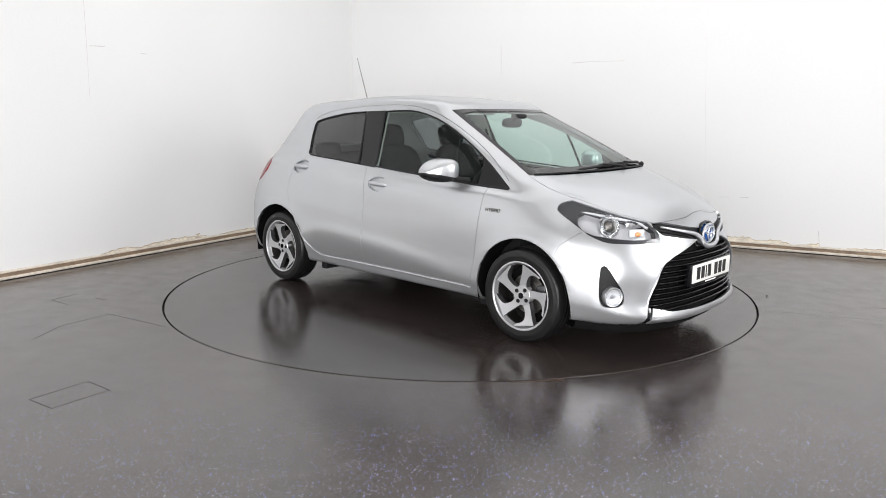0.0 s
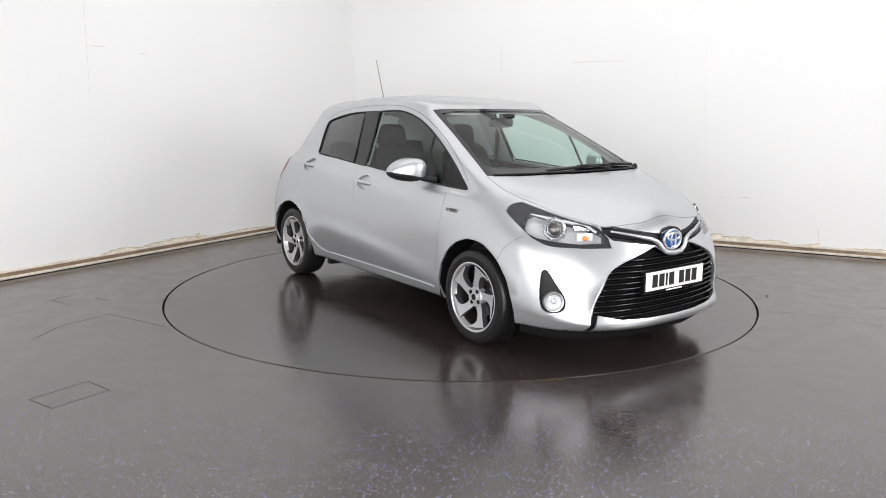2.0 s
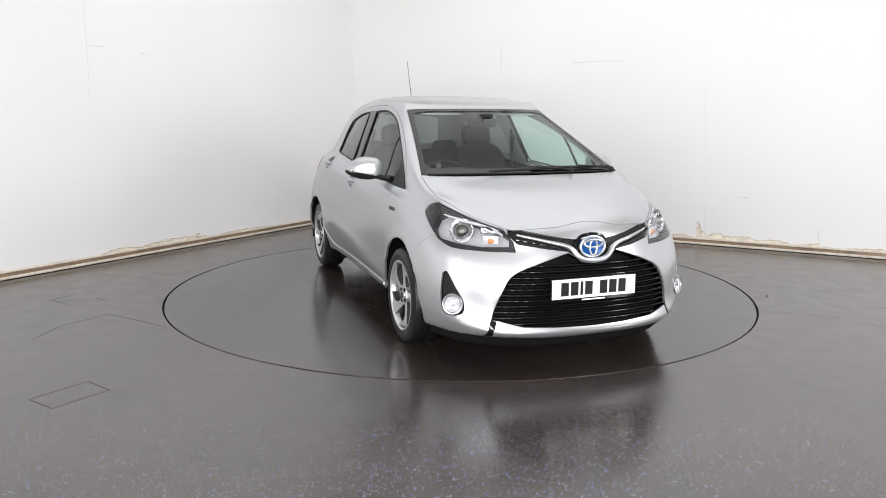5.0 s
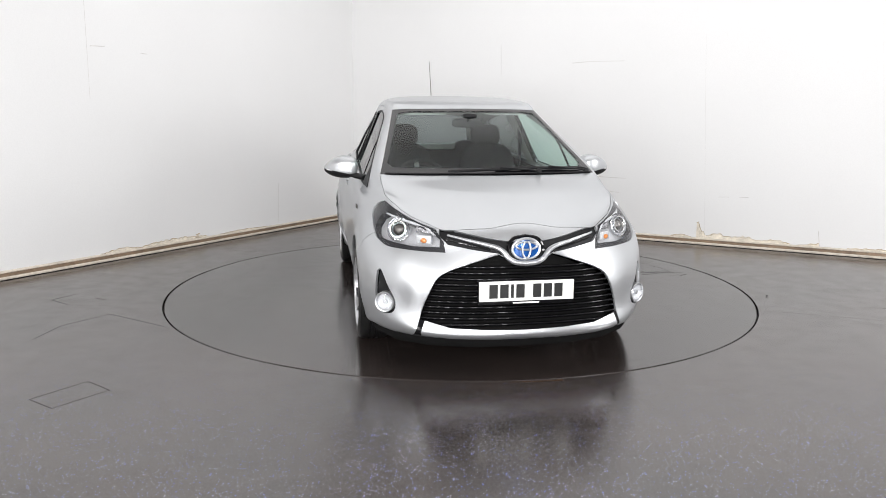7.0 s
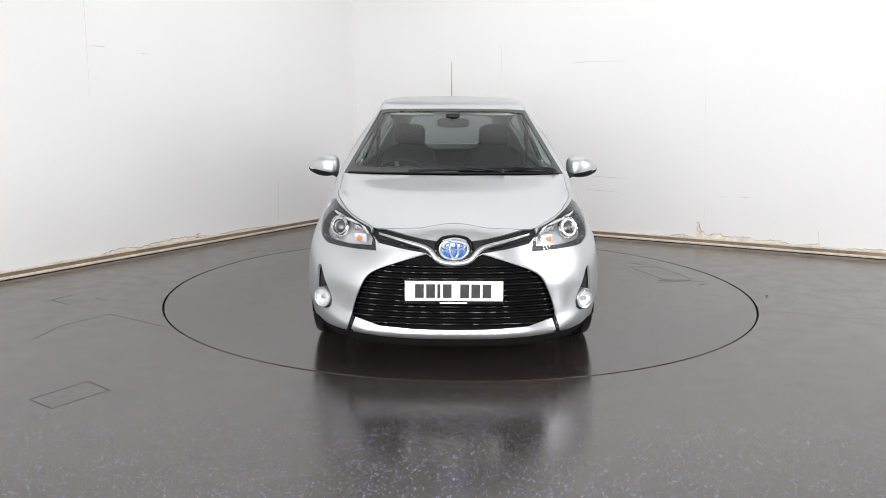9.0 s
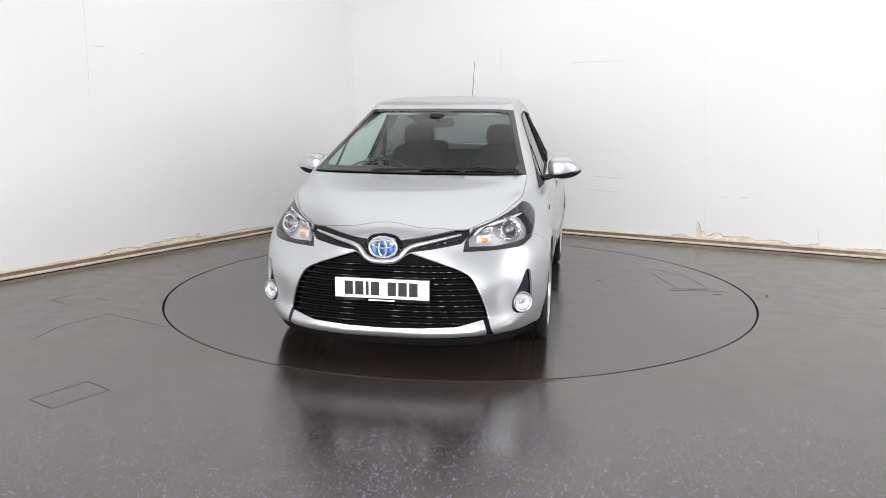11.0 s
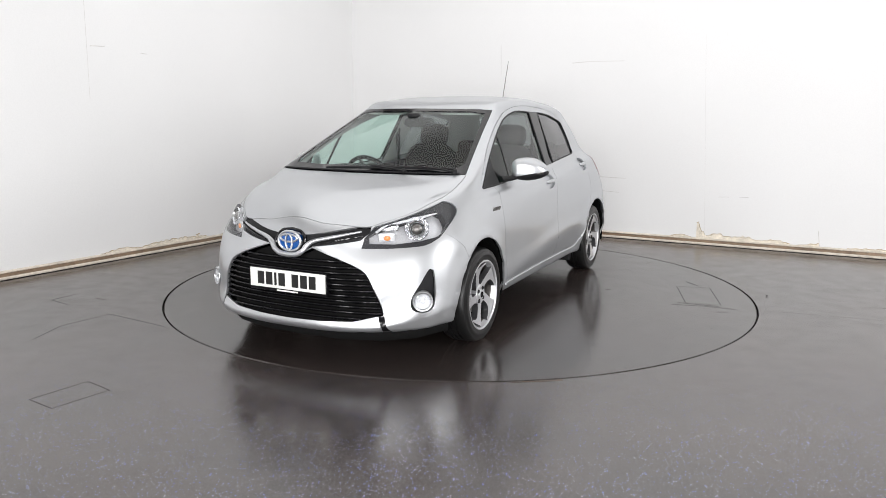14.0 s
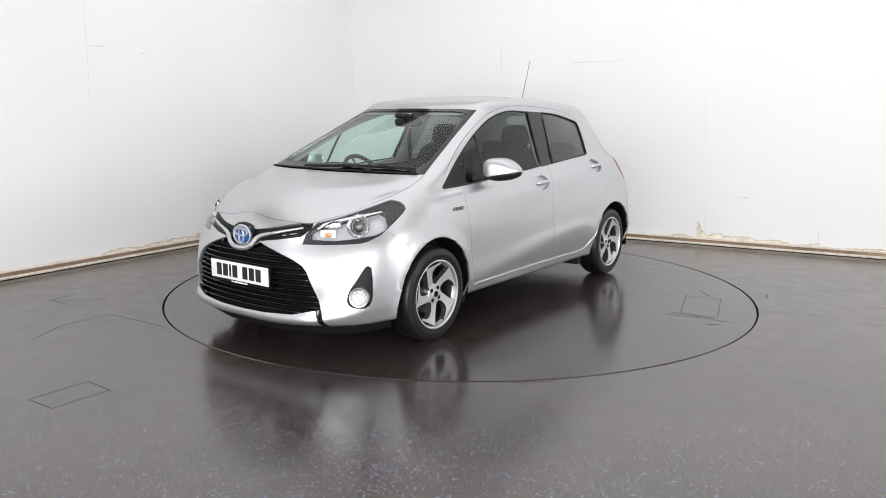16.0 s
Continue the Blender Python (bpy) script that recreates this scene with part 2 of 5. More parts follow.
def room():
    bm = bmesh.new()
    n = 128
    inner = [bm.verts.new((TABLE_R * 1.002 * math.cos(2 * math.pi * i / n), TABLE_R * 1.002 * math.sin(2 * math.pi * i / n), 0)) for i in range(n)]
    outer = [bm.verts.new((12 * math.cos(2 * math.pi * i / n), 12 * math.sin(2 * math.pi * i / n), 0)) for i in range(n)]
    lip = [bm.verts.new(v.co + Vector((0, 0, -0.05))) for v in inner]
    for i in range(n):
        j = (i + 1) % n
        bm.faces.new((inner[i], outer[i], outer[j], inner[j]))
        bm.faces.new((lip[i], inner[i], inner[j], lip[j]))
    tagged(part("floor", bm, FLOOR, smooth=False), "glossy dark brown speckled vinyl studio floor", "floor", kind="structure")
    bm = bmesh.new()
    lathe(bm, [(TABLE_R + 0.02, -0.05), (0, -0.05)], Matrix(), 96)
    tagged(part("floor_pit", bm, GROOVE, smooth=False), "dark gap under the turntable edge", "floor", kind="structure")

    def wall(name, a, b, h=ROOM_H, thick=0.15, label="white painted plaster studio wall"):
        d = (b - a).normalized()
        out = Vector((-d.y, d.x, 0))
        bm = bmesh.new()
        vs = [bm.verts.new(p) for p in (a, b, b + out * thick, a + out * thick)]
        f = bm.faces.new(vs)
        g = bmesh.ops.extrude_face_region(bm, geom=[f])
        bmesh.ops.translate(bm, vec=(0, 0, h), verts=[v for v in g["geom"] if isinstance(v, bmesh.types.BMVert)])
        tagged(part(name, bm, WALL, smooth=False), label, "wall", kind="structure")

    wall("wall_west", LEFT_A, CORNER)
    wall("wall_north", CORNER, RIGHT_B)
    wall("wall_east", RIGHT_B, BACK_B)
    wall("wall_south", BACK_B, BACK_A)
    wall("wall_entrance", BACK_A, LEFT_A)
    bm = bmesh.new()
    box(bm, -8, 8, -10, 6, ROOM_H, ROOM_H + 0.15)
    tagged(part("ceiling", bm, CEILING, smooth=False), "plain grey studio ceiling", "ceiling", kind="structure")

    # skirting: a brown board between a worn cream cap and a cream foot moulding, over a dark gap
    strips = (("baseboard", WOOD, [(0.0, 0.005), (0.030, 0.005), (0.030, 0.030), (0.022, 0.046), (0.020, 0.055), (0.0, 0.055)], "scuffed brown wooden skirting board along the wall"),
              ("baseboard_cap", CREAM, [(0.0, 0.0545), (0.022, 0.0545), (0.027, 0.058), (0.027, 0.063), (0.022, 0.068), (0.0, 0.073)], "worn cream cap on the skirting board"),
              ("baseboard_foot", CREAM, [(0.028, 0.005), (0.046, 0.005), (0.049, 0.012), (0.048, 0.019), (0.042, 0.024), (0.028, 0.027)], "cream quarter moulding at the skirting foot"),
              ("baseboard_gap", GROOVE, [(0.0, 0.0), (0.043, 0.0), (0.043, 0.0048), (0.0, 0.0048)], "dark gap under the skirting board"))
    for place, a, b in (("west", LEFT_A, CORNER), ("north", CORNER, RIGHT_B)):
        d = (b - a).normalized()
        inn = Vector((d.y, -d.x, 0))
        for name, mat, prof, label in strips:
            bm = bmesh.new()
            n = 120
            rows = []
            for i in range(n + 1):
                p = a.lerp(b, i / n)
                wave = 0.0012 * math.sin(0.9 * i) + 0.0010 * math.sin(2.3 * i + 1)
                rows.append([bm.verts.new(p + inn * (x + 0.001 + (wave if x > 0 else 0)) + Vector((0, 0, z + 0.001 + 0.4 * wave))) for x, z in prof])
            for p, q in zip(rows, rows[1:]):
                for k in range(len(prof)):
                    j = (k + 1) % len(prof)
                    bm.faces.new((p[k], p[j], q[j], q[k]))
            tagged(part(f"{name}_{place}", bm, mat), label, "baseboard", kind="structure")


room()


# ---------------------------------------------------------------- the turntable
def turntable():
    t = empty("turntable")
    tagged(t, "round floor-flush turntable disc in dark speckled vinyl", "turntable")
    bm = bmesh.new()
    lathe(bm, [(0, 0.0), (TABLE_R - 0.012, 0.0), (TABLE_R - 0.008, -0.004), (TABLE_R - 0.008, -0.04)], Matrix(), 128)
    part("disc", bm, DISC, t, smooth=False)
    return t


TABLE = turntable()

# ---------------------------------------------------------------- the car's body
# Girth lines of one half of the body, each from the middle of the nose round the flank to the middle of the tail:
# metres forward of the middle of the wheelbase, sideways, up.
G_UNDER = [(1.80, 0, 0.20), (1.80, 0.25, 0.20), (1.75, 0.45, 0.20), (1.66, 0.56, 0.20), (1.52, 0.62, 0.20), (1.255, 0.66, 0.2), (0.88, 0.70, 0.20), (0.4, 0.70, 0.20), (-0.15, 0.70, 0.20), (-0.7, 0.70, 0.20), (-1.2, 0.68, 0.22), (-1.5, 0.62, 0.24), (-1.66, 0.48, 0.26), (-1.7, 0.25, 0.27), (-1.7, 0, 0.27)]
G_HEM = [(1.985, 0, 0.172), (1.975, 0.28, 0.173), (1.915, 0.52, 0.179), (1.8, 0.685, 0.187), (1.62, 0.79, 0.203), (1.255, 0.82, 0.21), (0.88, 0.786, 0.21), (0.4, 0.776, 0.21), (-0.15, 0.770, 0.21), (-0.7, 0.778, 0.215), (-1.2, 0.815, 0.23), (-1.6182, 0.782, 0.25), (-1.805, 0.58, 0.27), (-1.865, 0.3, 0.28), (-1.875, 0, 0.28)]
G_SILL = [(2.062, 0, 0.208), (2.048, 0.28, 0.209), (1.985, 0.53, 0.22), (1.85, 0.7, 0.245), (1.64, 0.815, 0.28), (1.255, 0.84, 0.29), (0.88, 0.820, 0.272), (0.4, 0.802, 0.268), (-0.15, 0.792, 0.268), (-0.7, 0.800, 0.273), (-1.2, 0.845, 0.3), (-1.6425, 0.812, 0.32), (-1.86, 0.6, 0.33), (-1.92, 0.3, 0.34), (-1.93, 0, 0.34)]
G_TUCK = [(2.04, 0, 0.3), (2.025, 0.28, 0.3), (1.962, 0.53, 0.305), (1.845, 0.71, 0.325), (1.645, 0.826, 0.35), (1.255, 0.842, 0.37), (0.88, 0.838, 0.325), (0.4, 0.843, 0.375), (-0.15, 0.848, 0.435), (-0.7, 0.852, 0.468), (-1.2, 0.846, 0.39), (-1.6525, 0.822, 0.4), (-1.88, 0.6, 0.42), (-1.94, 0.3, 0.43), (-1.95, 0, 0.43)]
G_MID = [(2.058, 0, 0.46), (2.045, 0.28, 0.46), (1.975, 0.51, 0.47), (1.85, 0.7, 0.48), (1.635, 0.832, 0.49), (1.255, 0.845, 0.51), (0.88, 0.842, 0.46), (0.4, 0.841, 0.49), (-0.15, 0.843, 0.545), (-0.7, 0.847, 0.575), (-1.2, 0.848, 0.54), (-1.6525, 0.822, 0.56), (-1.88, 0.6, 0.58), (-1.945, 0.3, 0.58), (-1.955, 0, 0.58)]
G_WAIST = [(2.035, 0, 0.64), (2.018, 0.25, 0.64), (1.945, 0.43, 0.65), (1.795, 0.68, 0.66), (1.6, 0.812, 0.675), (1.255, 0.838, 0.7), (0.88, 0.842, 0.69), (0.4, 0.838, 0.68), (-0.15, 0.838, 0.68), (-0.7, 0.842, 0.7), (-1.2, 0.842, 0.74), (-1.6282, 0.802, 0.76), (-1.845, 0.6, 0.77), (-1.915, 0.3, 0.78), (-1.925, 0, 0.78)]
G_SHOULDER = [(1.965, 0, 0.79), (1.95, 0.23, 0.77), (1.875, 0.46, 0.76), (1.7, 0.6, 0.825), (1.5, 0.695, 0.887), (1.24, 0.796, 0.84), (0.9, 0.818, 0.85), (0.4, 0.821, 0.86), (-0.15, 0.818, 0.88), (-0.7, 0.808, 0.92), (-1.15, 0.782, 0.955), (-1.5655, 0.727, 0.98), (-1.78, 0.55, 0.95), (-1.85, 0.3, 0.94), (-1.86, 0, 0.94)]
G_BONNET = [(1.66, 0, 0.925), (1.65, 0.25, 0.92), (1.58, 0.45, 0.914), (1.44, 0.615, 0.928), (1.32, 0.712, 0.935), (1.165, 0.782, 0.888), (0.88, 0.807, 0.89), (0.4, 0.803, 0.91), (-0.14, 0.792, 0.94), (-0.7, 0.772, 0.98), (-1.06, 0.745, 1.01), (-1.5012, 0.692, 1.025), (-1.745, 0.55, 1.01), (-1.815, 0.3, 1.0), (-1.825, 0, 1.0)]
G_BELT = [(1.275, 0, 1.012), (1.265, 0.27, 1.012), (1.235, 0.5, 1.014), (1.177, 0.685, 1.016), (1.145, 0.738, 0.983), (1.105, 0.768, 0.915), (0.85, 0.778, 0.928), (0.4, 0.764, 0.957), (-0.13, 0.744, 0.995), (-0.7, 0.718, 1.03), (-1.005, 0.696, 1.05), (-1.4512, 0.647, 1.075), (-1.685, 0.54, 1.07), (-1.765, 0.3, 1.06), (-1.775, 0, 1.06)]
G_GLASS = [(0.895, 0, 1.23), (0.885, 0.25, 1.229), (0.845, 0.45, 1.224), (0.775, 0.605, 1.215), (0.725, 0.655, 1.195), (0.665, 0.668, 1.17), (0.5, 0.668, 1.18), (0.22, 0.66, 1.19), (-0.19, 0.65, 1.2), (-0.68, 0.636, 1.205), (-1.05, 0.618, 1.19), (-1.377, 0.577, 1.23), (-1.54, 0.47, 1.25), (-1.62, 0.25, 1.25), (-1.63, 0, 1.25)]
G_EAVE = [(0.47, 0, 1.420), (0.455, 0.24, 1.419), (0.42, 0.42, 1.417), (0.377, 0.520, 1.413), (0.31, 0.548, 1.400), (0.22, 0.560, 1.385), (0.08, 0.562, 1.400), (-0.08, 0.562, 1.405), (-0.245, 0.560, 1.405), (-0.63, 0.552, 1.388), (-1.06, 0.540, 1.325), (-1.27, 0.505, 1.375), (-1.40, 0.43, 1.41), (-1.47, 0.24, 1.425), (-1.48, 0, 1.43)]
G_RAIL = [(0.42, 0, 1.442), (0.405, 0.23, 1.443), (0.37, 0.4, 1.443), (0.32, 0.499, 1.452), (0.255, 0.524, 1.45), (0.15, 0.534, 1.454), (0.02, 0.534, 1.462), (-0.12, 0.534, 1.466), (-0.27, 0.532, 1.466), (-0.63, 0.522, 1.454), (-1.03, 0.502, 1.417), (-1.23, 0.46, 1.426), (-1.36, 0.39, 1.446), (-1.44, 0.22, 1.455), (-1.45, 0, 1.455)]
G_ROOF = [(0.32, 0, 1.468), (0.305, 0.22, 1.469), (0.275, 0.385, 1.471), (0.225, 0.475, 1.473), (0.15, 0.488, 1.478), (0.05, 0.490, 1.485), (-0.05, 0.490, 1.494), (-0.18, 0.490, 1.496), (-0.3, 0.490, 1.495), (-0.62, 0.480, 1.488), (-0.95, 0.455, 1.466), (-1.12, 0.39, 1.475), (-1.23, 0.32, 1.475), (-1.32, 0.16, 1.476), (-1.34, 0, 1.47)]
G_SPINE = [(u, 0, 1.524 - 0.075 * (u + 0.35) ** 2 - 0.045 * max(u + 0.25, 0)) for u in (0.2, 0.17, 0.12, 0.05, -0.02, -0.1, -0.17, -0.27, -0.38, -0.6, -0.82, -0.95, -1.04, -1.12, -1.16)]
GIRTHS = [G_UNDER, G_HEM, G_SILL, G_TUCK, G_MID, G_WAIST, G_SHOULDER, G_BONNET, G_BELT, G_GLASS, G_EAVE, G_RAIL, G_ROOF, G_SPINE]
WHEEL_U, HUB_Z, ARCH_R = 1.255, 0.292, 0.352


def refine(g, n):
    """Smooth rows between the rows of a grid that has one more row at either end (centripetal Catmull-Rom)."""
    g = np.asarray(g, float)
    d = np.sqrt(np.linalg.norm(g[1:] - g[:-1], axis=-1, keepdims=True)) + 1e-3
    out = []
    for j in range(len(g) - 3):
        a, b, c, e = g[j:j + 4]
        d0, d1, d2 = d[j:j + 3]
        m1 = d1 * ((b - a) / d0 - (c - a) / (d0 + d1) + (c - b) / d1)
        m2 = d1 * ((c - b) / d1 - (e - b) / (d1 + d2) + (e - c) / d2)
        for k in range(n):
            f = k / n
            out.append((2 * f ** 3 - 3 * f * f + 1) * b + (f ** 3 - 2 * f * f + f) * m1 + (3 * f * f - 2 * f ** 3) * c + (f ** 3 - f * f) * m2)
    out.append(g[-2])
    return np.array(out)


def body_grid(nc=7, nr=7):
    g = np.array(GIRTHS, float)
    flip = np.array([1, -1, 1.0])
    cols = g.transpose(1, 0, 2)
    cols = np.concatenate([[cols[1] * flip], cols, [cols[-2] * flip]])
    g = refine(cols, nc).transpose(1, 0, 2)
    g = np.concatenate([[2 * g[0] - g[1]], g, [g[-2] * flip]])
    g = refine(g, nr)
    for s in (1, -1):  # lips of the wheel arches
        d = np.hypot(g[..., 0] - s * WHEEL_U, g[..., 2] - HUB_Z)
        lift = 0.016 * np.exp(-((d - ARCH_R - 0.005) / 0.035) ** 2) * (g[..., 1] > 0.6) * (g[..., 2] > 0.2)
        g[..., 1] += lift
    # hollow cheek beside the fog lamp
    g[..., 0] -= 0.016 * np.exp(-((g[..., 1] - 0.655) / 0.055) ** 2 - ((g[..., 2] - 0.40) / 0.095) ** 2) * (g[..., 0] > 1.55)
    # crease that runs through the door handles
    u, v, z = g[..., 0], g[..., 1], g[..., 2]
    over = z - (0.872 - 0.082 * u)
    crease = np.where(over > 0, np.exp(-(over / 0.022) ** 2), np.exp(-(over / 0.10) ** 2)) * (v > 0.6)
    g[..., 1] += 0.006 * crease * np.clip((u + 1.5) / 0.2, 0, 1) * np.clip((0.9 - u) / 0.5, 0, 1)
    # the rear quarter draws in over the tail lamps
    g[..., 0] += 0.028 * np.clip((-u - 1.25) / 0.3, 0, 1) * np.exp(-((z - 0.98) / 0.20) ** 2)
    g[:, 0, 1] = 0
    g[:, -1, 1] = 0
    g[-1, :, 1] = 0
    return g


def side(p):
    return p[0], p[2]


def front(p):
    return p[1], p[2]


def top(p):
    return p[0], p[1]


def oblique(p):
    return 0.62 * p[0] - 0.78 * p[1], p[2]


WAY = {side: Vector((0, 1, 0)), front: Vector((1, 0, 0)), top: Vector((0, 0, 1)), oblique: Vector((0.78, 0.62, 0))}


def ribbon(line, width):
    """The outline of a narrow strip along a 2D line."""
    p = np.array(line, float)
    d = np.gradient(p, axis=0)
    d /= np.linalg.norm(d, axis=1)[:, None]
    n = np.stack([-d[:, 1], d[:, 0]], 1) * width / 2
    return [[tuple(q) for q in ((p + n)[i], (p + n)[i + 1], (p - n)[i + 1], (p - n)[i])] for i in range(len(p) - 1)]


def inside(q, poly):
    x, y = q
    hit = False
    for (x0, y0), (x1, y1) in zip(poly, poly[1:] + poly[:1]):
        if (y0 > y) != (y1 > y) and x < (x1 - x0) * (y - y0) / (y1 - y0) + x0:
            hit = not hit
    return hit


def cut(bm, poly, view, keep, mark, layer):
    """Score the skin along a 2D outline seen along one axis, and mark the faces within it."""
    poly = [tuple(float(c) for c in q) for q in poly]
    xs, ys = [q[0] for q in poly], [q[1] for q in poly]
    x0, x1, y0, y1 = min(xs) - 0.06, max(xs) + 0.06, min(ys) - 0.06, max(ys) + 0.06
    faces = []
    for f in bm.faces:
        c = f.calc_center_median()
        a, b = view(c)
        if x0 < a < x1 and y0 < b < y1 and keep(c):
            faces.append(f)
    way = WAY[view]
    base = {side: lambda q: Vector((q[0], 0, q[1])), front: lambda q: Vector((0, q[0], q[1])), top: lambda q: Vector((q[0], q[1], 0)), oblique: lambda q: Vector((0.62 * q[0], -0.78 * q[0], q[1])) / 1.0}[view]
    for p, q in zip(poly, poly[1:] + poly[:1]):
        u0, u1, w0, w1 = min(p[0], q[0]) - 1e-4, max(p[0], q[0]) + 1e-4, min(p[1], q[1]) - 1e-4, max(p[1], q[1]) + 1e-4
        near = []
        for f in faces:
            s = [view(v.co) for v in f.verts]
            if min(a for a, b in s) < u1 and max(a for a, b in s) > u0 and min(b for a, b in s) < w1 and max(b for a, b in s) > w0:
                near.append(f)
        if not near:
            continue
        if view is oblique:
            k = 0.62 ** 2 + 0.78 ** 2
            pa = Vector((0.62 * p[0] / k, -0.78 * p[0] / k, p[1]))
            pb = Vector((0.62 * q[0] / k, -0.78 * q[0] / k, q[1]))
        else:
            pa, pb = base(p), base(q)
        no = (pb - pa).cross(way)
        if no.length < 1e-9:
            continue
        geom = list({x for f in near for x in (*f.verts, *f.edges)}) + near
        r = bmesh.ops.bisect_plane(bm, geom=geom, dist=1e-5, plane_co=pa, plane_no=no.normalized())
        got = set(faces)
        got.update(x for x in r["geom"] if isinstance(x, bmesh.types.BMFace))
        faces = [f for f in got if f.is_valid]
    for f in faces:
        c = f.calc_center_median()
        if mark is not None and keep(c) and inside(view(c), poly):
            f[layer] = mark


# outlines on the skin
FRONT_WINDOW = curve([(1.088, 0.922), (0.85, 0.932), (0.4, 0.962), (-0.17, 1.002)], 8) + curve([(-0.180, 1.03), (-0.21, 1.2), (-0.248, 1.385)], 4) + curve([(-0.225, 1.396), (-0.05, 1.402), (0.10, 1.392), (0.30, 1.345), (0.52, 1.262), (0.72, 1.165), (0.90, 1.060), (1.02, 0.975), (1.085, 0.928)], 16)
QUARTER_BAR = [(0.630, 0.94), (0.618, 0.94), (0.535, 1.30), (0.547, 1.30)]
SAIL = [(1.12, 0.88), (0.845, 0.90), (0.83, 1.14), (1.12, 1.14)]
REAR_WINDOW = curve([(-0.365, 1.010), (-0.65, 1.030), (-1.00, 1.052)], 6) + curve([(-1.035, 1.064), (-1.065, 1.15), (-1.108, 1.285)], 4) + curve([(-1.102, 1.312), (-1.03, 1.334), (-0.75, 1.376), (-0.47, 1.394)], 6)
PILLAR = [(-0.172, 0.992), (-0.375, 1.006), (-0.462, 1.397), (-0.238, 1.403)]
SEAM_FRONT = curve([(0.930, 0.932), (0.924, 0.88), (0.908, 0.75), (0.885, 0.55), (0.855, 0.36), (0.83, 0.300)], 16)
SEAM_SILL = curve([(0.83, 0.300), (0.4, 0.292), (-0.2, 0.292), (-0.72, 0.296)], 8)
SEAM_PILLAR = curve([(-0.262, 0.998), (-0.222, 0.93), (-0.200, 0.80), (-0.212, 0.55), (-0.235, 0.30)], 10)
SEAM_REAR = curve([(-0.72, 0.296), (-0.80, 0.315), (-0.875, 0.37), (-1.00, 0.53), (-1.10, 0.68), (-1.135, 0.80), (-1.10, 0.93), (-1.02, 1.045)], 18)
FRONT_DOOR = SEAM_FRONT + [(0.4, 0.296), (-0.235, 0.30)] + SEAM_PILLAR[::-1] + [(-0.262, 1.0), (0.4, 0.965), (0.93, 0.932)]
REAR_DOOR = SEAM_PILLAR + [(-0.72, 0.296)] + SEAM_REAR + [(-0.65, 1.034), (-0.30, 1.01)]
SEAM_FRAME = curve([(-1.165, 1.26), (-1.115, 1.345), (-0.95, 1.392), (-0.65, 1.425), (-0.30, 1.443), (0.0, 1.438), (0.22, 1.400), (0.45, 1.325), (0.70, 1.215), (0.90, 1.105), (1.03, 1.012), (1.075, 0.970)], 30)
SEAM_BONNET = curve([(1.953, 0.0), (1.955, 0.07), (1.958, 0.14), (1.950, 0.22), (1.902, 0.40), (1.842, 0.478), (1.70, 0.595), (1.50, 0.683), (1.36, 0.690), (1.24, 0.694), (1.185, 0.694)], 24)
BONNET = [(1.953, -0.01)] + SEAM_BONNET + [(1.25, 0.45), (1.285, -0.01)]
SCREEN = [(-0.01, 1.004), (0.5, 1.006), (0.692, 1.010), (0.64, 1.13), (0.585, 1.26), (0.525, 1.408), (0.44, 1.414), (-0.01, 1.418)]
SCREEN_CLEAR = [(-0.01, 1.045), (0.40, 1.045), (0.61, 1.050), (0.635, 1.075), (0.56, 1.25), (0.500, 1.385), (0.40, 1.398), (-0.01, 1.402)]
TAIL_GLASS = [(-0.01, 1.09), (0.38, 1.10), (0.46, 1.13), (0.40, 1.36), (0.33, 1.385), (-0.01, 1.395)]
HEADLIGHT = curve([(0.335, 0.790), (0.303, 0.828), (0.330, 0.866), (0.390, 0.884)], 6) + curve([(0.586, 0.822), (0.70, 0.790), (0.800, 0.766)], 5) + [(0.862, 0.704), (0.882, 0.648), (0.75, 0.649)] + curve([(0.62, 0.655), (0.525, 0.664), (0.44, 0.700)], 5)
HEADLIGHT_CLEAR = [(0.415, 0.725), (0.388, 0.765), (0.405, 0.814), (0.45, 0.836), (0.57, 0.808), (0.70, 0.774), (0.790, 0.752), (0.838, 0.712), (0.842, 0.676), (0.70, 0.674), (0.56, 0.688), (0.465, 0.704)]
LOWER_GRILLE = [(-0.01, 0.600), (0.06, 0.602), (0.11, 0.625), (0.150, 0.648)] + curve([(0.20, 0.632), (0.32, 0.592), (0.42, 0.552), (0.475, 0.512), (0.515, 0.44), (0.545, 0.36), (0.562, 0.29)], 14) + [(0.535, 0.284), (0.40, 0.250), (0.2, 0.240), (-0.01, 0.236)]
LIP = [(-0.01, 0.236), (0.2, 0.240), (0.40, 0.250), (0.533, 0.284), (0.556, 0.222), (0.50, 0.208), (0.4, 0.196), (0.2, 0.188), (-0.01, 0.184)]
LIP_END = [(0.533, 0.284), (0.562, 0.292), (0.575, 0.25), (0.592, 0.19), (0.548, 0.19), (0.556, 0.222)]
UPPER_GRILLE = curve([(-0.01, 0.716), (0.08, 0.712), (0.20, 0.728), (0.32, 0.752), (0.44, 0.775)], 10) + [(0.45, 0.735), (0.408, 0.690), (0.28, 0.668), (0.150, 0.650), (0.11, 0.627), (0.06, 0.603), (-0.01, 0.601)]
FOG_RECESS = curve([(0.490, 0.525), (0.508, 0.538), (0.530, 0.525), (0.575, 0.455), (0.612, 0.40), (0.626, 0.355), (0.616, 0.315), (0.57, 0.297), (0.515, 0.302), (0.490, 0.335), (0.482, 0.40), (0.484, 0.47)], 24)
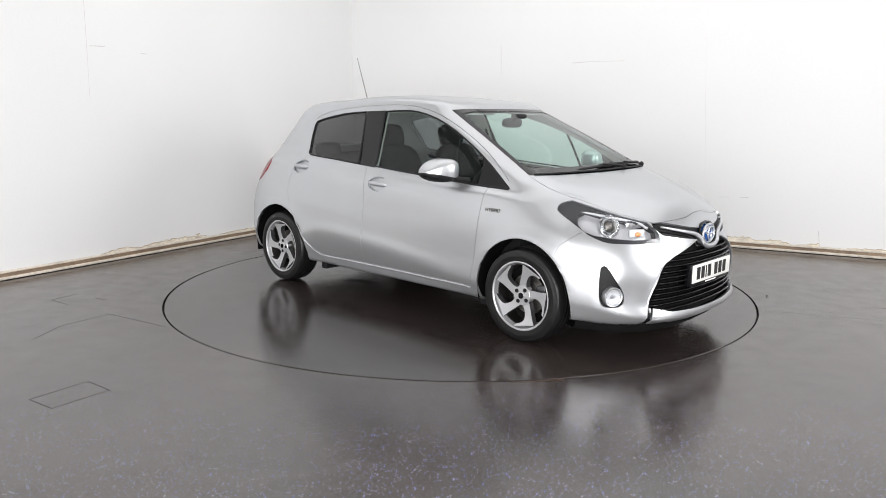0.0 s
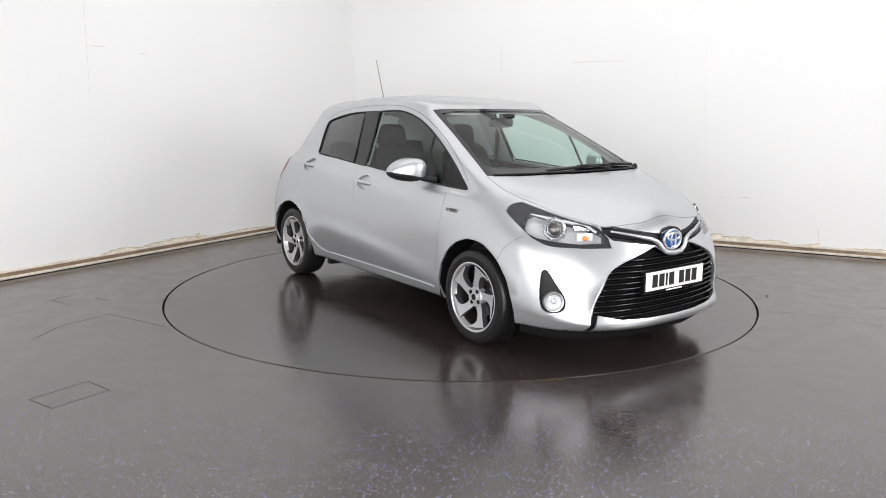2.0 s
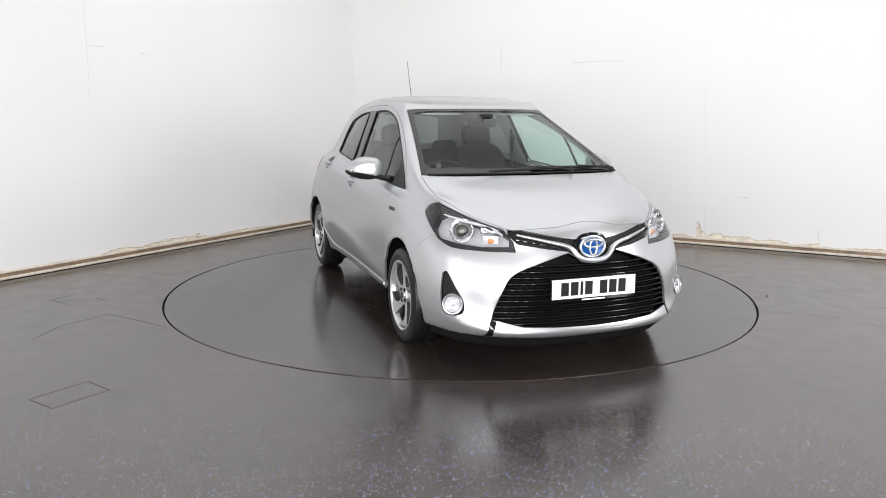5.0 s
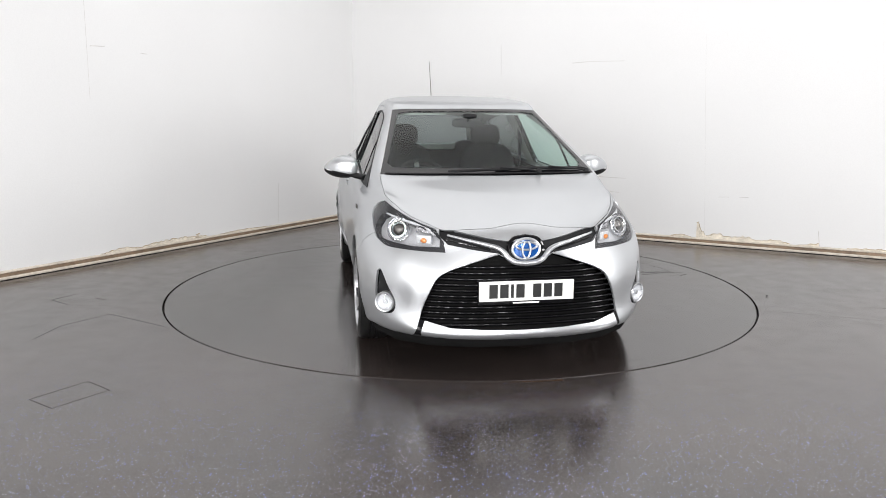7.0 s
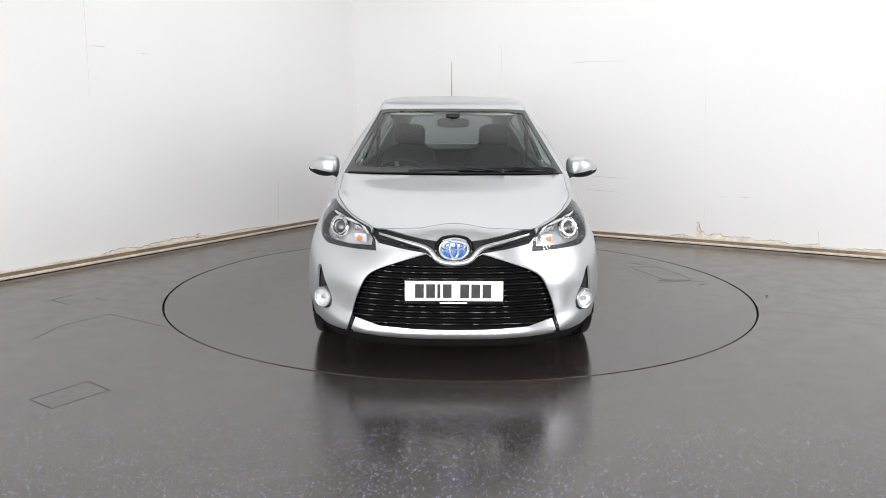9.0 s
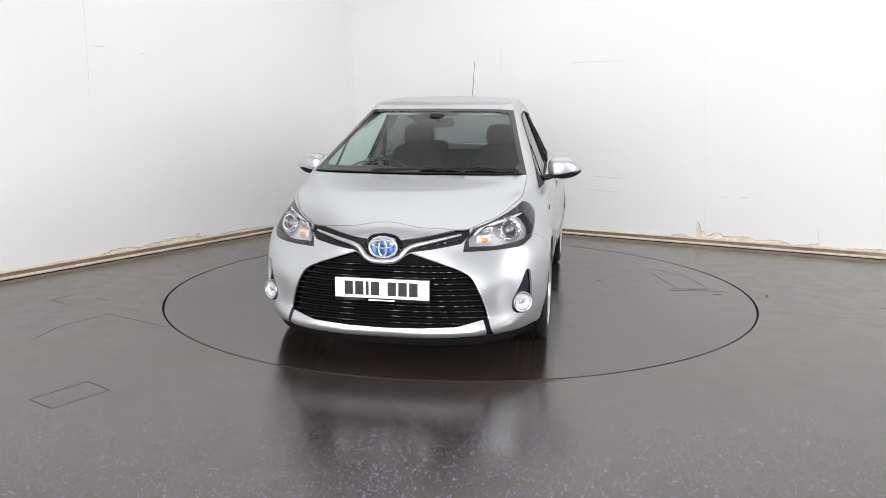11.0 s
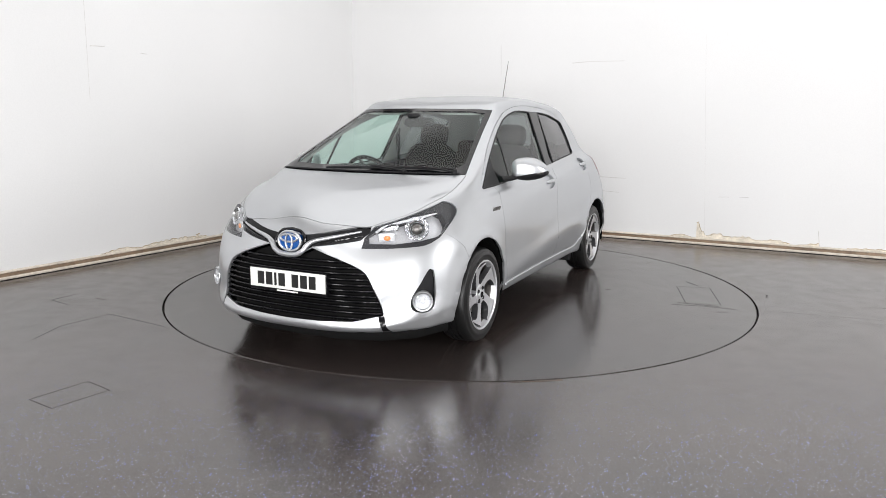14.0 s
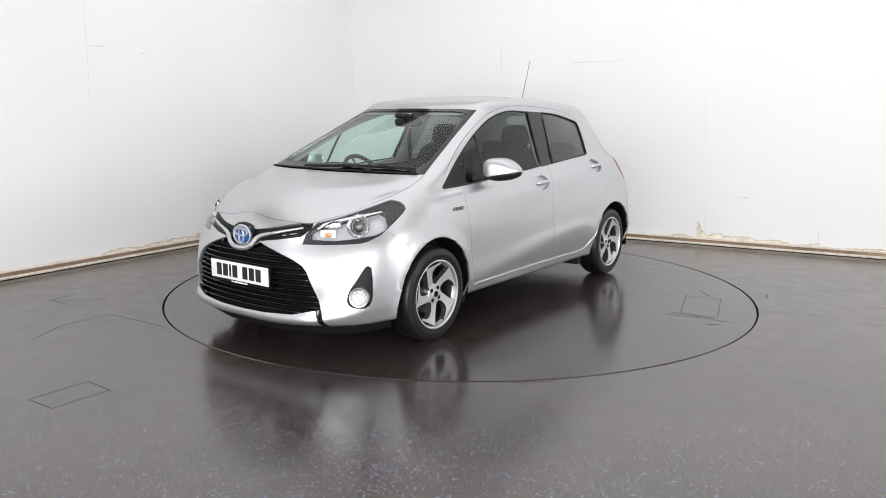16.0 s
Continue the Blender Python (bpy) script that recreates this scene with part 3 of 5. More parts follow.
TAIL_LAMP = curve([(-1.475, 0.975), (-1.54, 1.006), (-1.68, 0.985), (-1.78, 0.93), (-1.82, 0.84), (-1.74, 0.80), (-1.60, 0.825), (-1.50, 0.91)], 14)
SEAM_BUMPER = [(1.66, 0.735), (1.60, 0.695), (1.52, 0.63), (1.49, 0.55)]
HANDLES = [(-0.064, 0.884, -0.05), (-1.012, 0.962, -0.05)]
MARK = {n: i for i, n in enumerate(("shell", "front_door", "rear_door", "bonnet", "seam", "sail", "pillar", "glass_front", "glass_quarter", "glass_rear", "bar", "screen_edge", "screen", "tail_glass", "headlight", "headlight_clear", "lower_grille", "lip", "lip_end", "upper_grille", "fog", "tail_lamp", "arch", "hem", "cup"))}


def score_body():
    g = body_grid()
    nr, nc = g.shape[:2]
    bm = bmesh.new()
    vs = [[bm.verts.new(g[r, c]) for c in range(nc)] for r in range(nr)]
    for r in range(nr - 1):
        for c in range(nc - 1):
            q = [vs[r][c], vs[r][c + 1], vs[r + 1][c + 1], vs[r + 1][c]]
            bm.faces.new(q)
    bmesh.ops.remove_doubles(bm, verts=bm.verts, dist=1e-5)
    bmesh.ops.recalc_face_normals(bm, faces=bm.faces)
    f0 = max(bm.faces, key=lambda f: f.calc_center_median().y)
    if f0.normal.y < 0:
        bmesh.ops.reverse_faces(bm, faces=bm.faces)
    lay = bm.faces.layers.int.new("mark")
    flank = lambda c: c.y > 0.45
    nose = lambda c: c.x > 1.72 and c.z < 0.8
    jobs = [(UPPER_GRILLE, front, nose, "upper_grille"), (FRONT_DOOR, side, lambda c: c.y > 0.6, "front_door"), (REAR_DOOR, side, lambda c: c.y > 0.6, "rear_door"), (BONNET, top, lambda c: c.z > 0.73 and c.x > 1.0, "bonnet")]
    for line, view, keep in ((SEAM_FRONT, side, lambda c: c.y > 0.6), (SEAM_SILL, side, lambda c: c.y > 0.6), (SEAM_PILLAR, side, lambda c: c.y > 0.6), (SEAM_REAR, side, lambda c: c.y > 0.6), (SEAM_FRAME, side, lambda c: c.y > 0.45 and c.z > 0.9), (SEAM_BONNET, top, lambda c: c.z > 0.73 and c.x > 1.0)):
        jobs += [(q, view, keep, "seam") for q in ribbon(line, 0.0024)]
    jobs += [(q, side, lambda c: c.y > 0.6, "seam") for q in ribbon(SEAM_BUMPER, 0.0018)]
    jobs += [(FRONT_WINDOW, side, flank, "glass_front"), (REAR_WINDOW, side, flank, "glass_rear"), (PILLAR, side, flank, "pillar")]
    jobs += [(SCREEN, front, lambda c: c.x > 0.3 and c.z > 0.98, "screen_edge"), (SCREEN_CLEAR, front, lambda c: c.x > 0.3 and c.z > 0.98, "screen"), (TAIL_GLASS, front, lambda c: c.x < -1.2 and c.z > 1.0, "tail_glass")]
    jobs += [(HEADLIGHT, oblique, lambda c: c.x > 1.3 and c.z > 0.6 and c.z < 0.93 and c.y > 0.3, "headlight"), (HEADLIGHT_CLEAR, oblique, lambda c: c.x > 1.3 and c.z > 0.6 and c.z < 0.93 and c.y > 0.3, "headlight_clear"), (LOWER_GRILLE, front, nose, "lower_grille")]
    jobs += [(LIP, front, nose, "lip"), (LIP_END, front, nose, "lip_end"), (FOG_RECESS, oblique, lambda c: c.x > 1.4 and c.y > 0.5, "fog"), (TAIL_LAMP, side, lambda c: c.x < -1.4 and c.y > 0.3, "tail_lamp")]
    for s in (1, -1):
        ring = [(s * WHEEL_U + ARCH_R * math.cos(a), HUB_Z + ARCH_R * math.sin(a)) for a in [2 * math.pi * i / 56 for i in range(56)]]
        jobs.append((ring, side, lambda c: c.y > 0.4 and c.z < 0.7, "arch"))
    for poly, view, keep, mark in jobs:
        cut(bm, poly, view, keep, MARK[mark], lay)
    for hu, hz, tilt in HANDLES:
        oval = [(hu + 0.098 * math.cos(a) - tilt * 0.05 * math.sin(a), hz + 0.052 * math.sin(a) + tilt * 0.098 * math.cos(a)) for a in [2 * math.pi * i / 28 for i in range(28)]]
        cut(bm, oval, side, lambda c: c.y > 0.6, MARK["cup"], lay)
    # the sail panel, the bar and the small pane within the front window
    cut(bm, SAIL, side, lambda c: c.y > 0.6, None, lay)
    cut(bm, QUARTER_BAR, side, flank, None, lay)
    for f in bm.faces:
        c = f.calc_center_median()
        if f[lay] == MARK["glass_front"]:
            if inside(side(c), SAIL):
                f[lay] = MARK["sail"]
            elif inside(side(c), QUARTER_BAR):
                f[lay] = MARK["bar"]
            elif c.x > 0.62 - (c.z - 0.94) * 0.23:
                f[lay] = MARK["glass_quarter"]
        if f[lay] == 0 and c.z < 0.232 and c.x > 1.2:
            f[lay] = MARK["hem"] if c.z < 0.19 + 0.02 * max(0, 2.0 - c.x) else 0
    bm.normal_update()
    marks = {}
    for f in bm.faces:
        marks.setdefault(f[lay], []).append(f)
    bm.verts.ensure_lookup_table()
    bm.verts.index_update()
    data = {}
    names = {i: n for n, i in MARK.items()}
    for k, faces in marks.items():
        data[names[k]] = [[v.index for v in f.verts] for f in faces]
    co = np.array([v.co for v in bm.verts])
    no = np.array([v.normal for v in bm.verts])
    bm.free()
    on = np.abs(co[:, 1]) < 1e-5
    no[on, 1] = 0
    no /= np.linalg.norm(no, axis=1)[:, None] + 1e-12
    return co, no, data


SKIN_CO, SKIN_NO, SKIN = score_body()
FLIP = np.array([1, -1, 1.0])


def skin(name, kinds, mat, parent, hand=0, sink=0.0, flange=0.012, label="", turned=False, where=None, largest=False):
    """A panel of the body: the faces of these kinds, on the left (1), the right (-1) or both sides, sunk and with turned-in edges."""
    faces = [f for k in kinds for f in SKIN.get(k, ())]
    if where:
        faces = [f for f in faces if where(SKIN_CO[f].mean(axis=0))]
    if largest:  # the one connected piece with the most faces
        up = {}

        def root(i):
            while up.setdefault(i, i) != i:
                i = up[i]
            return i
        for f in faces:
            for i in f[1:]:
                up[root(i)] = root(f[0])
        sets = {}
        for f in faces:
            sets.setdefault(root(f[0]), []).append(f)
        faces = max(sets.values(), key=len)
    co, no, out, slot = [], [], [], {}
    for h in ((1, -1) if hand == 0 else (hand,)):
        for f in faces:
            row = []
            for i in f:
                mid = abs(SKIN_CO[i, 1]) < 1e-5
                key = (i, 0 if mid else h)
                if key not in slot:
                    slot[key] = len(co)
                    n = SKIN_NO[i] * (FLIP if h < 0 else 1)
                    co.append(SKIN_CO[i] * (FLIP if h < 0 else 1) - n * sink)
                    no.append(n)
                row.append(slot[key])
            row = row if (h > 0) != turned else row[::-1]
            out.append(row)
    normals = [[tuple(no[i] * (-1 if turned else 1)) for i in f] for f in out]
    if flange:
        count = {}
        for f in out:
            for a, b in zip(f, f[1:] + f[:1]):
                count[(a, b)] = count.get((a, b), 0) + 1
        low = {}
        rim = [(a, b) for a, b in count if (b, a) not in count]
        for a, b in rim:
            if abs(co[a][1]) < 1e-5 and abs(co[b][1]) < 1e-5:
                continue
            for i in (a, b):
                if i not in low:
                    low[i] = len(co)
                    co.append(co[i] - no[i] * flange)
                    no.append(no[i])
            f = [b, a, low[a], low[b]]
            p = [np.array(co[i]) for i in f]
            n = np.cross(p[1] - p[0], p[2] - p[1])
            n = n / (np.linalg.norm(n) + 1e-12)
            out.append(f)
            normals.append([tuple(n)] * 4)
    me = bpy.data.meshes.new(name)
    me.from_pydata([tuple(c) for c in co], [], out)
    me.update()
    me.shade_smooth()
    flat = [n for f in normals for n in f]
    if len(flat) == len(me.loops):
        me.normals_split_custom_set(flat)
    me.materials.append(mat)
    ob = new(name, me)
    ob.parent = parent
    if label:
        ob["label"] = label
    return ob


def nose_u(v, z):
    """How far forward the skin stands at that place of the nose."""
    d = (np.abs(SKIN_CO[:, 1] - abs(v)) ** 2 + (SKIN_CO[:, 2] - z) ** 2) + 10 * (SKIN_CO[:, 0] < 1.4)
    k = np.argsort(d)[:6]
    w = 1 / (d[k] + 1e-5)
    return float((SKIN_CO[k, 0] * w).sum() / w.sum())


def flank_v(u, z):
    d = ((SKIN_CO[:, 0] - u) ** 2 + (SKIN_CO[:, 2] - z) ** 2) + 10 * (SKIN_CO[:, 1] < 0.4)
    k = np.argsort(d)[:6]
    w = 1 / (d[k] + 1e-5)
    return float((SKIN_CO[k, 1] * w).sum() / w.sum())


CAR = empty("hatchback_car")
tagged(CAR, "silver five-door hatchback with black grille and alloy wheels", "car")


def car_body():
    skin("body", ["shell"], PAINT, CAR, flange=0.014, label="silver metallic body shell")
    skin("bonnet", ["bonnet"], PAINT, CAR, label="silver metallic bonnet")
    skin("lining", ["shell", "pillar", "tail_lamp"], LINER, CAR, sink=0.03, flange=0, label="grey cloth lining inside the cabin", turned=True, where=lambda c: (c[2] > 0.9 or (c[2] > 0.7 and c[0] < -1.35)) and c[0] < 1.15)
    skin("shut_line", ["seam"], UNDER, CAR, sink=0.011, flange=0, label="dark gaps between the panels")
    skin("lower_apron", ["hem"], BLACK_MATT, CAR, label="black lower edge of the bumper")
    skin("windscreen_border", ["screen_edge"], BLACK_GLOSS, CAR, sink=0.001, label="black band round the windscreen")
    skin("windscreen", ["screen"], SCREEN_GLASS, CAR, sink=0.003, flange=0, label="clear curved windscreen").visible_shadow = False
    skin("rear_screen", ["tail_glass"], TINTED, CAR, sink=0.003, flange=0, label="tinted tailgate glass").visible_shadow = False
    skin("upper_grille", ["upper_grille"], BLACK_MATT, CAR, sink=0.014, flange=0, label="gloss black upper grille")
    skin("grille_backing", ["lower_grille"], UNDER, CAR, sink=0.05, flange=0, label="dark recess behind the grille")
    skin("lip", ["lip"], SILVER_TRIM, CAR, sink=-0.006, flange=0.02, label="silver lip under the grille")
    for h in (1, -1):
        for name, win, glass_kind, mat in (("front_door", "glass_front", ("glass_front",), CLEAR), ("rear_door", "glass_rear", ("glass_rear",), TINTED)):
            d = skin(name, [name], PAINT, CAR, h, flange=0.022, label="silver metallic door")
            skin("door_card", [name], DASH, d, h, sink=0.05, flange=0, label="dark inner door trim", turned=True)
            skin("handle_cup", ["cup"], PAINT, d, h, sink=0.020, flange=0, where=(lambda c: c[0] > -0.5) if name == "front_door" else (lambda c: c[0] < -0.5))
            pane = skin("window", glass_kind, mat, d, h, sink=0.006, flange=0, label="privacy glass" if mat is TINTED else "clear door glass")
            pane.visible_shadow = False
            rim = bmesh.new()
            edge = FRONT_WINDOW if name == "front_door" else REAR_WINDOW
            sweep(rim, [(u, (flank_v(u, z) - 0.001) * h, z) for u, z in edge + edge[:1]], 0.0065, steps=6, up=Vector((0, 1, 0)), ends=False)
            part("window_seal", rim, BLACK_MATT, d, "black rubber seal round the window")
            if name == "front_door":
                skin("quarter_window", ["glass_quarter"], CLEAR, d, h, sink=0.006, flange=0).visible_shadow = False
                skin("sail_panel", ["sail"], BLACK_MATT, d, h, sink=-0.002, label="black plastic mirror base")
                skin("window_bar", ["bar"], BLACK_GLOSS, d, h, sink=0.002, label="slim window divider")
        skin("pillar_cover", ["pillar"], BLACK_GLOSS, CAR, h, sink=0.001, label="black pillar between the side windows")
        skin("lip_end", ["lip_end"], BLACK_GLOSS, CAR, h, sink=0.004, where=lambda c: c[1] > 0.5, largest=True, label="black end piece of the lip")
        skin("fog_recess", ["fog"], BLACK_MATT, CAR, h, sink=0.02, flange=0, label="black fog lamp recess")
        skin("tail_lamp", ["tail_lamp"], RED_LENS, CAR, h, sink=-0.003, label="red tail lamp")


car_body()


def disc_frame(p, n, up=Vector((0, 0, 1))):
    """A pose at p whose z axis runs along n."""
    n = Vector(n).normalized()
    x = up.cross(n).normalized()
    return Matrix.Translation(p) @ Matrix((x, n.cross(x), n)).transposed().to_4x4()


def mirrored(points, h):
    return [(p[0], p[1] * h, p[2]) for p in points]


def on_nose(line, out=0.0):
    return [(nose_u(v, z) + out, v, z) for v, z in line]


# ---------------------------------------------------------------- wheels
def wheel(u, h):
    w = empty("wheel", CAR, pose(u, (0.758 if u > 0 else 0.744) * h, HUB_Z, -90 * h, 0, 0) @ pose(0, 0, 0, 0, 0, 10 if u > 0 else 40))
    r0 = HUB_Z
    bm = bmesh.new()
    prof = [(0.204, -0.09), (0.225, -0.097), (0.255, -0.096), (0.278, -0.086), (r0 - 0.006, -0.072), (r0 - 0.001, -0.055)]
    for k in (-0.032, 0.0, 0.032):  # grooves round the tread
        prof += [(r0, k - 0.009), (r0 - 0.007, k - 0.007), (r0 - 0.007, k + 0.002), (r0, k + 0.004)]
    prof += [(r0 - 0.001, 0.055), (r0 - 0.006, 0.072), (0.280, 0.085), (0.272, 0.0905), (0.268, 0.0900), (0.255, 0.0965), (0.240, 0.0985), (0.236, 0.0970), (0.222, 0.0975), (0.212, 0.095), (0.206, 0.088)]
    lathe(bm, prof, Matrix(), 72)
    part("tyre", bm, RUBBER, w, "black rubber tyre", sharp=50)
    bm = bmesh.new()
    lathe(bm, [(0.216, 0.088), (0.214, 0.0955), (0.208, 0.0965), (0.202, 0.092), (0.196, 0.070), (0.192, 0.062)], Matrix(), 72)
    part("rim", bm, ALLOY, w, "polished alloy rim")
    bm = bmesh.new()
    lathe(bm, [(0.1925, 0.063), (0.188, 0.045), (0.184, -0.02), (0.190, -0.08), (0.208, -0.09)], Matrix(), 64)
    part("barrel", bm, STEEL, w, "grey metal inner barrel of the wheel")
    # spokes: swept blades with machined faces on dark sides, that widen to one side at the rim
    lead = curve([(0.050, 38), (0.075, 23), (0.110, 12), (0.152, 6), (0.199, 4)], 10)
    trail = curve([(0.199, -40), (0.184, -39), (0.169, -28), (0.145, -17), (0.102, -13), (0.072, -17), (0.050, -32)], 14)
    for k in range(5):
        ring = [(r * math.cos(radians(a + 72 * k)), r * math.sin(radians(a + 72 * k)), r) for r, a in lead + trail]
        bm = bmesh.new()
        f = bm.faces.new([bm.verts.new((x, y, 0.066 + 0.022 * min(1, (r / 0.19)) ** 2)) for x, y, r in ring])
        bmesh.ops.inset_region(bm, faces=[f], thickness=0.006, depth=0.004)
        bmesh.ops.triangulate(bm, faces=[f for f in bm.faces if len(f.verts) > 4])
        e = bmesh.ops.extrude_edge_only(bm, edges=[e for e in bm.edges if e.is_boundary])
        side_verts = [v for v in e["geom"] if isinstance(v, bmesh.types.BMVert)]
        for v in side_verts:
            v.co.z -= 0.038
        blade = part("spoke", bm, ALLOY, w, "machined alloy spoke with grey painted sides")
        blade.data.materials.append(ALLOY_DARK)
        for p in blade.data.polygons:
            if abs(p.normal.z) < 0.5 and p.center.z < 0.075:
                p.material_index = 1
    bm = bmesh.new()
    lathe(bm, [(0.062, 0.03), (0.062, 0.069), (0.058, 0.074), (0.032, 0.075), (0.030, 0.080), (0.0, 0.083)], Matrix(), 40)
    part("hub_cap", bm, ALLOY, w)
    bm = bmesh.new()
    lathe(bm, [(0.019, 0.082), (0.018, 0.0845), (0.0, 0.085)], Matrix(), 24)
    part("cap_badge", bm, BLACK_GLOSS, w, "small dark cap badge")
    for k in range(4):
        bm = bmesh.new()
        a = math.pi / 4 + k * math.pi / 2
        m = Matrix.Translation((0.044 * math.cos(a), 0.044 * math.sin(a), 0))
        lathe(bm, [(0.0125, 0.03), (0.0125, 0.0785), (0.0110, 0.0790), (0.0100, 0.0772), (0, 0.0772)], m, 16)
        part("wheel_bolt", bm, BLACK_MATT, w, "dark wheel bolt in its well")
    bm = bmesh.new()
    lathe(bm, [(0.05, 0.028), (0.06, 0.005), (0.125, 0.005), (0.127, -0.006), (0.06, -0.008), (0.05, -0.02)], Matrix(), 48)
    part("brake_disc", bm, STEEL, w, "worn steel brake disc")
    bm = bmesh.new()
    box(bm, 0.085, 0.145, -0.05, 0.05, -0.03, 0.028, 0.008)
    part("brake_caliper", bm, ALLOY_DARK, w, "grey brake caliper")
    bm = bmesh.new()
    lathe(bm, [(0.0, -0.03), (0.188, -0.03)], Matrix(), 48)
    part("brake_shield", bm, UNDER, w, "dark shield behind the brake")


def wheel_wells():
    for u in (WHEEL_U, -WHEEL_U):
        for h in (1, -1):
            bm = bmesh.new()
            rows = []
            for v in (0.835, 0.80, 0.50):
                rows.append([bm.verts.new((u + (ARCH_R + (0.0 if v > 0.82 else 0.012)) * math.cos(a), v * h, HUB_Z + (ARCH_R + (0.0 if v > 0.82 else 0.012)) * math.sin(a))) for a in [radians(-12 + 204 * i / 36) for i in range(37)]])
            for a, b in zip(rows, rows[1:]):
                for i in range(36):
                    bm.faces.new((a[i], a[i + 1], b[i + 1], b[i]))
            bm.faces.new(rows[-1])
            part("wheel_well", bm, UNDER, CAR, "dark wheel arch liner")
    bm = bmesh.new()
    box(bm, -1.72, 1.72, -0.62, 0.62, 0.20, 0.30, 0.03)
    part("underbody", bm, UNDER, CAR, "dark underbody")
    for u, w in ((0.86, 0.03), (-0.83, 0.03)):
        for h in (1, -1):
            bm = bmesh.new()
            box(bm, u - w, u + w, 0.60 * h - 0.12, 0.60 * h + 0.16, 0.145, 0.23, 0.006)
            part("mud_flap", bm, BLACK_MATT, CAR, "black air deflector by the wheel")


for wu in (WHEEL_U, -WHEEL_U):
    for wh in (1, -1):
        wheel(wu, wh)
wheel_wells()


# ---------------------------------------------------------------- nose: grille, badge, plate, lamps
def nose():
    grille = empty("grille", CAR)
    half = LOWER_GRILLE
    k = 0
    for k in range(11):
        z = 0.262 + 0.0312 * k
        reach = [v for v in np.linspace(0.0, 0.6, 241) if inside((v + 1e-4, z), half)]
        if not reach:
            continue
        v1 = max(reach) - 0.004
        v0 = min(reach)
        for lo, hi in ([(-v1, v1)] if v0 < 0.02 else [(v0, v1), (-v1, -v0)]):
            bm = bmesh.new()
            n = 20
            prof = [(-0.028, 0.006), (-0.001, 0.0085), (0.0045, 0.0075), (0.0065, 0.0045), (0.0045, 0.000), (-0.006, -0.0085), (-0.028, -0.006)]
            rows = []
            for i in range(n + 1):
                v = lo + (hi - lo) * i / n
                u = nose_u(v, z) - 0.012
                rows.append([bm.verts.new((u + a, v, z + b)) for a, b in prof])
            for a, b in zip(rows, rows[1:]):
                for j in range(7):
                    bm.faces.new((a[j], a[(j + 1) % 7], b[(j + 1) % 7], b[j]))
            bm.faces.new(rows[0])
            bm.faces.new(rows[-1])
            part("slat", bm, BLACK_GLOSS, grille, sharp=85)
    for h in (1, -1):
        edge = curve([(0.150, 0.648), (0.20, 0.634), (0.32, 0.594), (0.42, 0.554), (0.475, 0.514), (0.515, 0.44), (0.545, 0.36), (0.564, 0.288)], 28)
        bm = bmesh.new()
        sweep(bm, mirrored(on_nose(edge, 0.0), h), 0.0050, steps=8, up=Vector((1, 0, 0)))
        part("edging", bm, PAINT, grille, "silver edge of the grille")
        # winged strip that runs from the lamp under the badge
        wing = curve([(0.405, 0.738), (0.33, 0.722), (0.24, 0.702), (0.165, 0.684), (0.125, 0.662), (0.100, 0.630), (0.062, 0.606), (0.0, 0.598)], 30)
        bm = bmesh.new()
        taper = [0.45 + 0.75 * min(1, i / 18) for i in range(31)]
        sweep(bm, mirrored(on_nose(wing, 0.006), h), 0.0125, flat=0.9, steps=10, up=Vector((1, 0, 0)), taper=taper)
        part("wing_strip", bm, SILVER_TRIM, grille, "silver winged strip under the badge")
        bm = bmesh.new()
        low = curve([(0.41, 0.712), (0.30, 0.692), (0.19, 0.668)], 10)
        sweep(bm, mirrored(on_nose(low, -0.008), h), 0.005, steps=6, up=Vector((1, 0, 0)))
        part("grille_bar", bm, BLACK_GLOSS, grille, "thin black bar of the upper grille")

    badge = empty("badge", CAR)
    bu = nose_u(0, 0.673) + 0.004

    def oval(name, a, b, r, mat, du=0.0, dz=0.0, label=""):
        bm = bmesh.new()
        pts = [(bu + du, a * math.cos(t), 0.672 + dz + b * math.sin(t)) for t in [2 * math.pi * i / 48 for i in range(49)]]
        sweep(bm, pts, r, steps=8, up=Vector((1, 0, 0)), ends=False)
        bmesh.ops.remove_doubles(bm, verts=bm.verts, dist=1e-5)
        part(name, bm, mat, badge, label)

    bm = bmesh.new()
    lathe(bm, [(1.0, -0.03), (1.0, 0.003), (0.7, 0.007), (0.0, 0.009)], Matrix.Translation((bu, 0, 0.672)) @ Matrix(((0, 0, 1, 0), (0.074, 0, 0, 0), (0, 0.054, 0, 0), (0, 0, 0, 1))), 48)
    part("badge_plate", bm, BLUE, badge, "blue oval badge plate")
    oval("badge_rim", 0.075, 0.055, 0.008, SILVER_TRIM, 0.003, label="chrome oval rim")
    oval("badge_ring", 0.056, 0.021, 0.0062, SILVER_TRIM, 0.010, 0.018, "chrome oval ring")
    oval("badge_loop", 0.022, 0.043, 0.0058, SILVER_TRIM, 0.011, -0.003, "chrome oval ring")
    bm = bmesh.new()
    arch = curve([(0.095, 0.660), (0.088, 0.700), (0.060, 0.728), (0.0, 0.738)], 14)
    pts = on_nose(arch, 0.002)
    sweep(bm, pts + mirrored(pts, -1)[::-1][1:], 0.010, steps=8, up=Vector((1, 0, 0)))
    part("badge_surround", bm, BLACK_GLOSS, badge, "gloss black arch over the badge")

    plate = empty("number_plate", CAR)
    pu = nose_u(0, 0.45) + 0.012
    bm = bmesh.new()
    box(bm, pu - 0.004, pu, -0.26, 0.26, 0.400, 0.508, 0.0015)
    part("plate_board", bm, WHITE_PLATE, plate, "white front number plate")
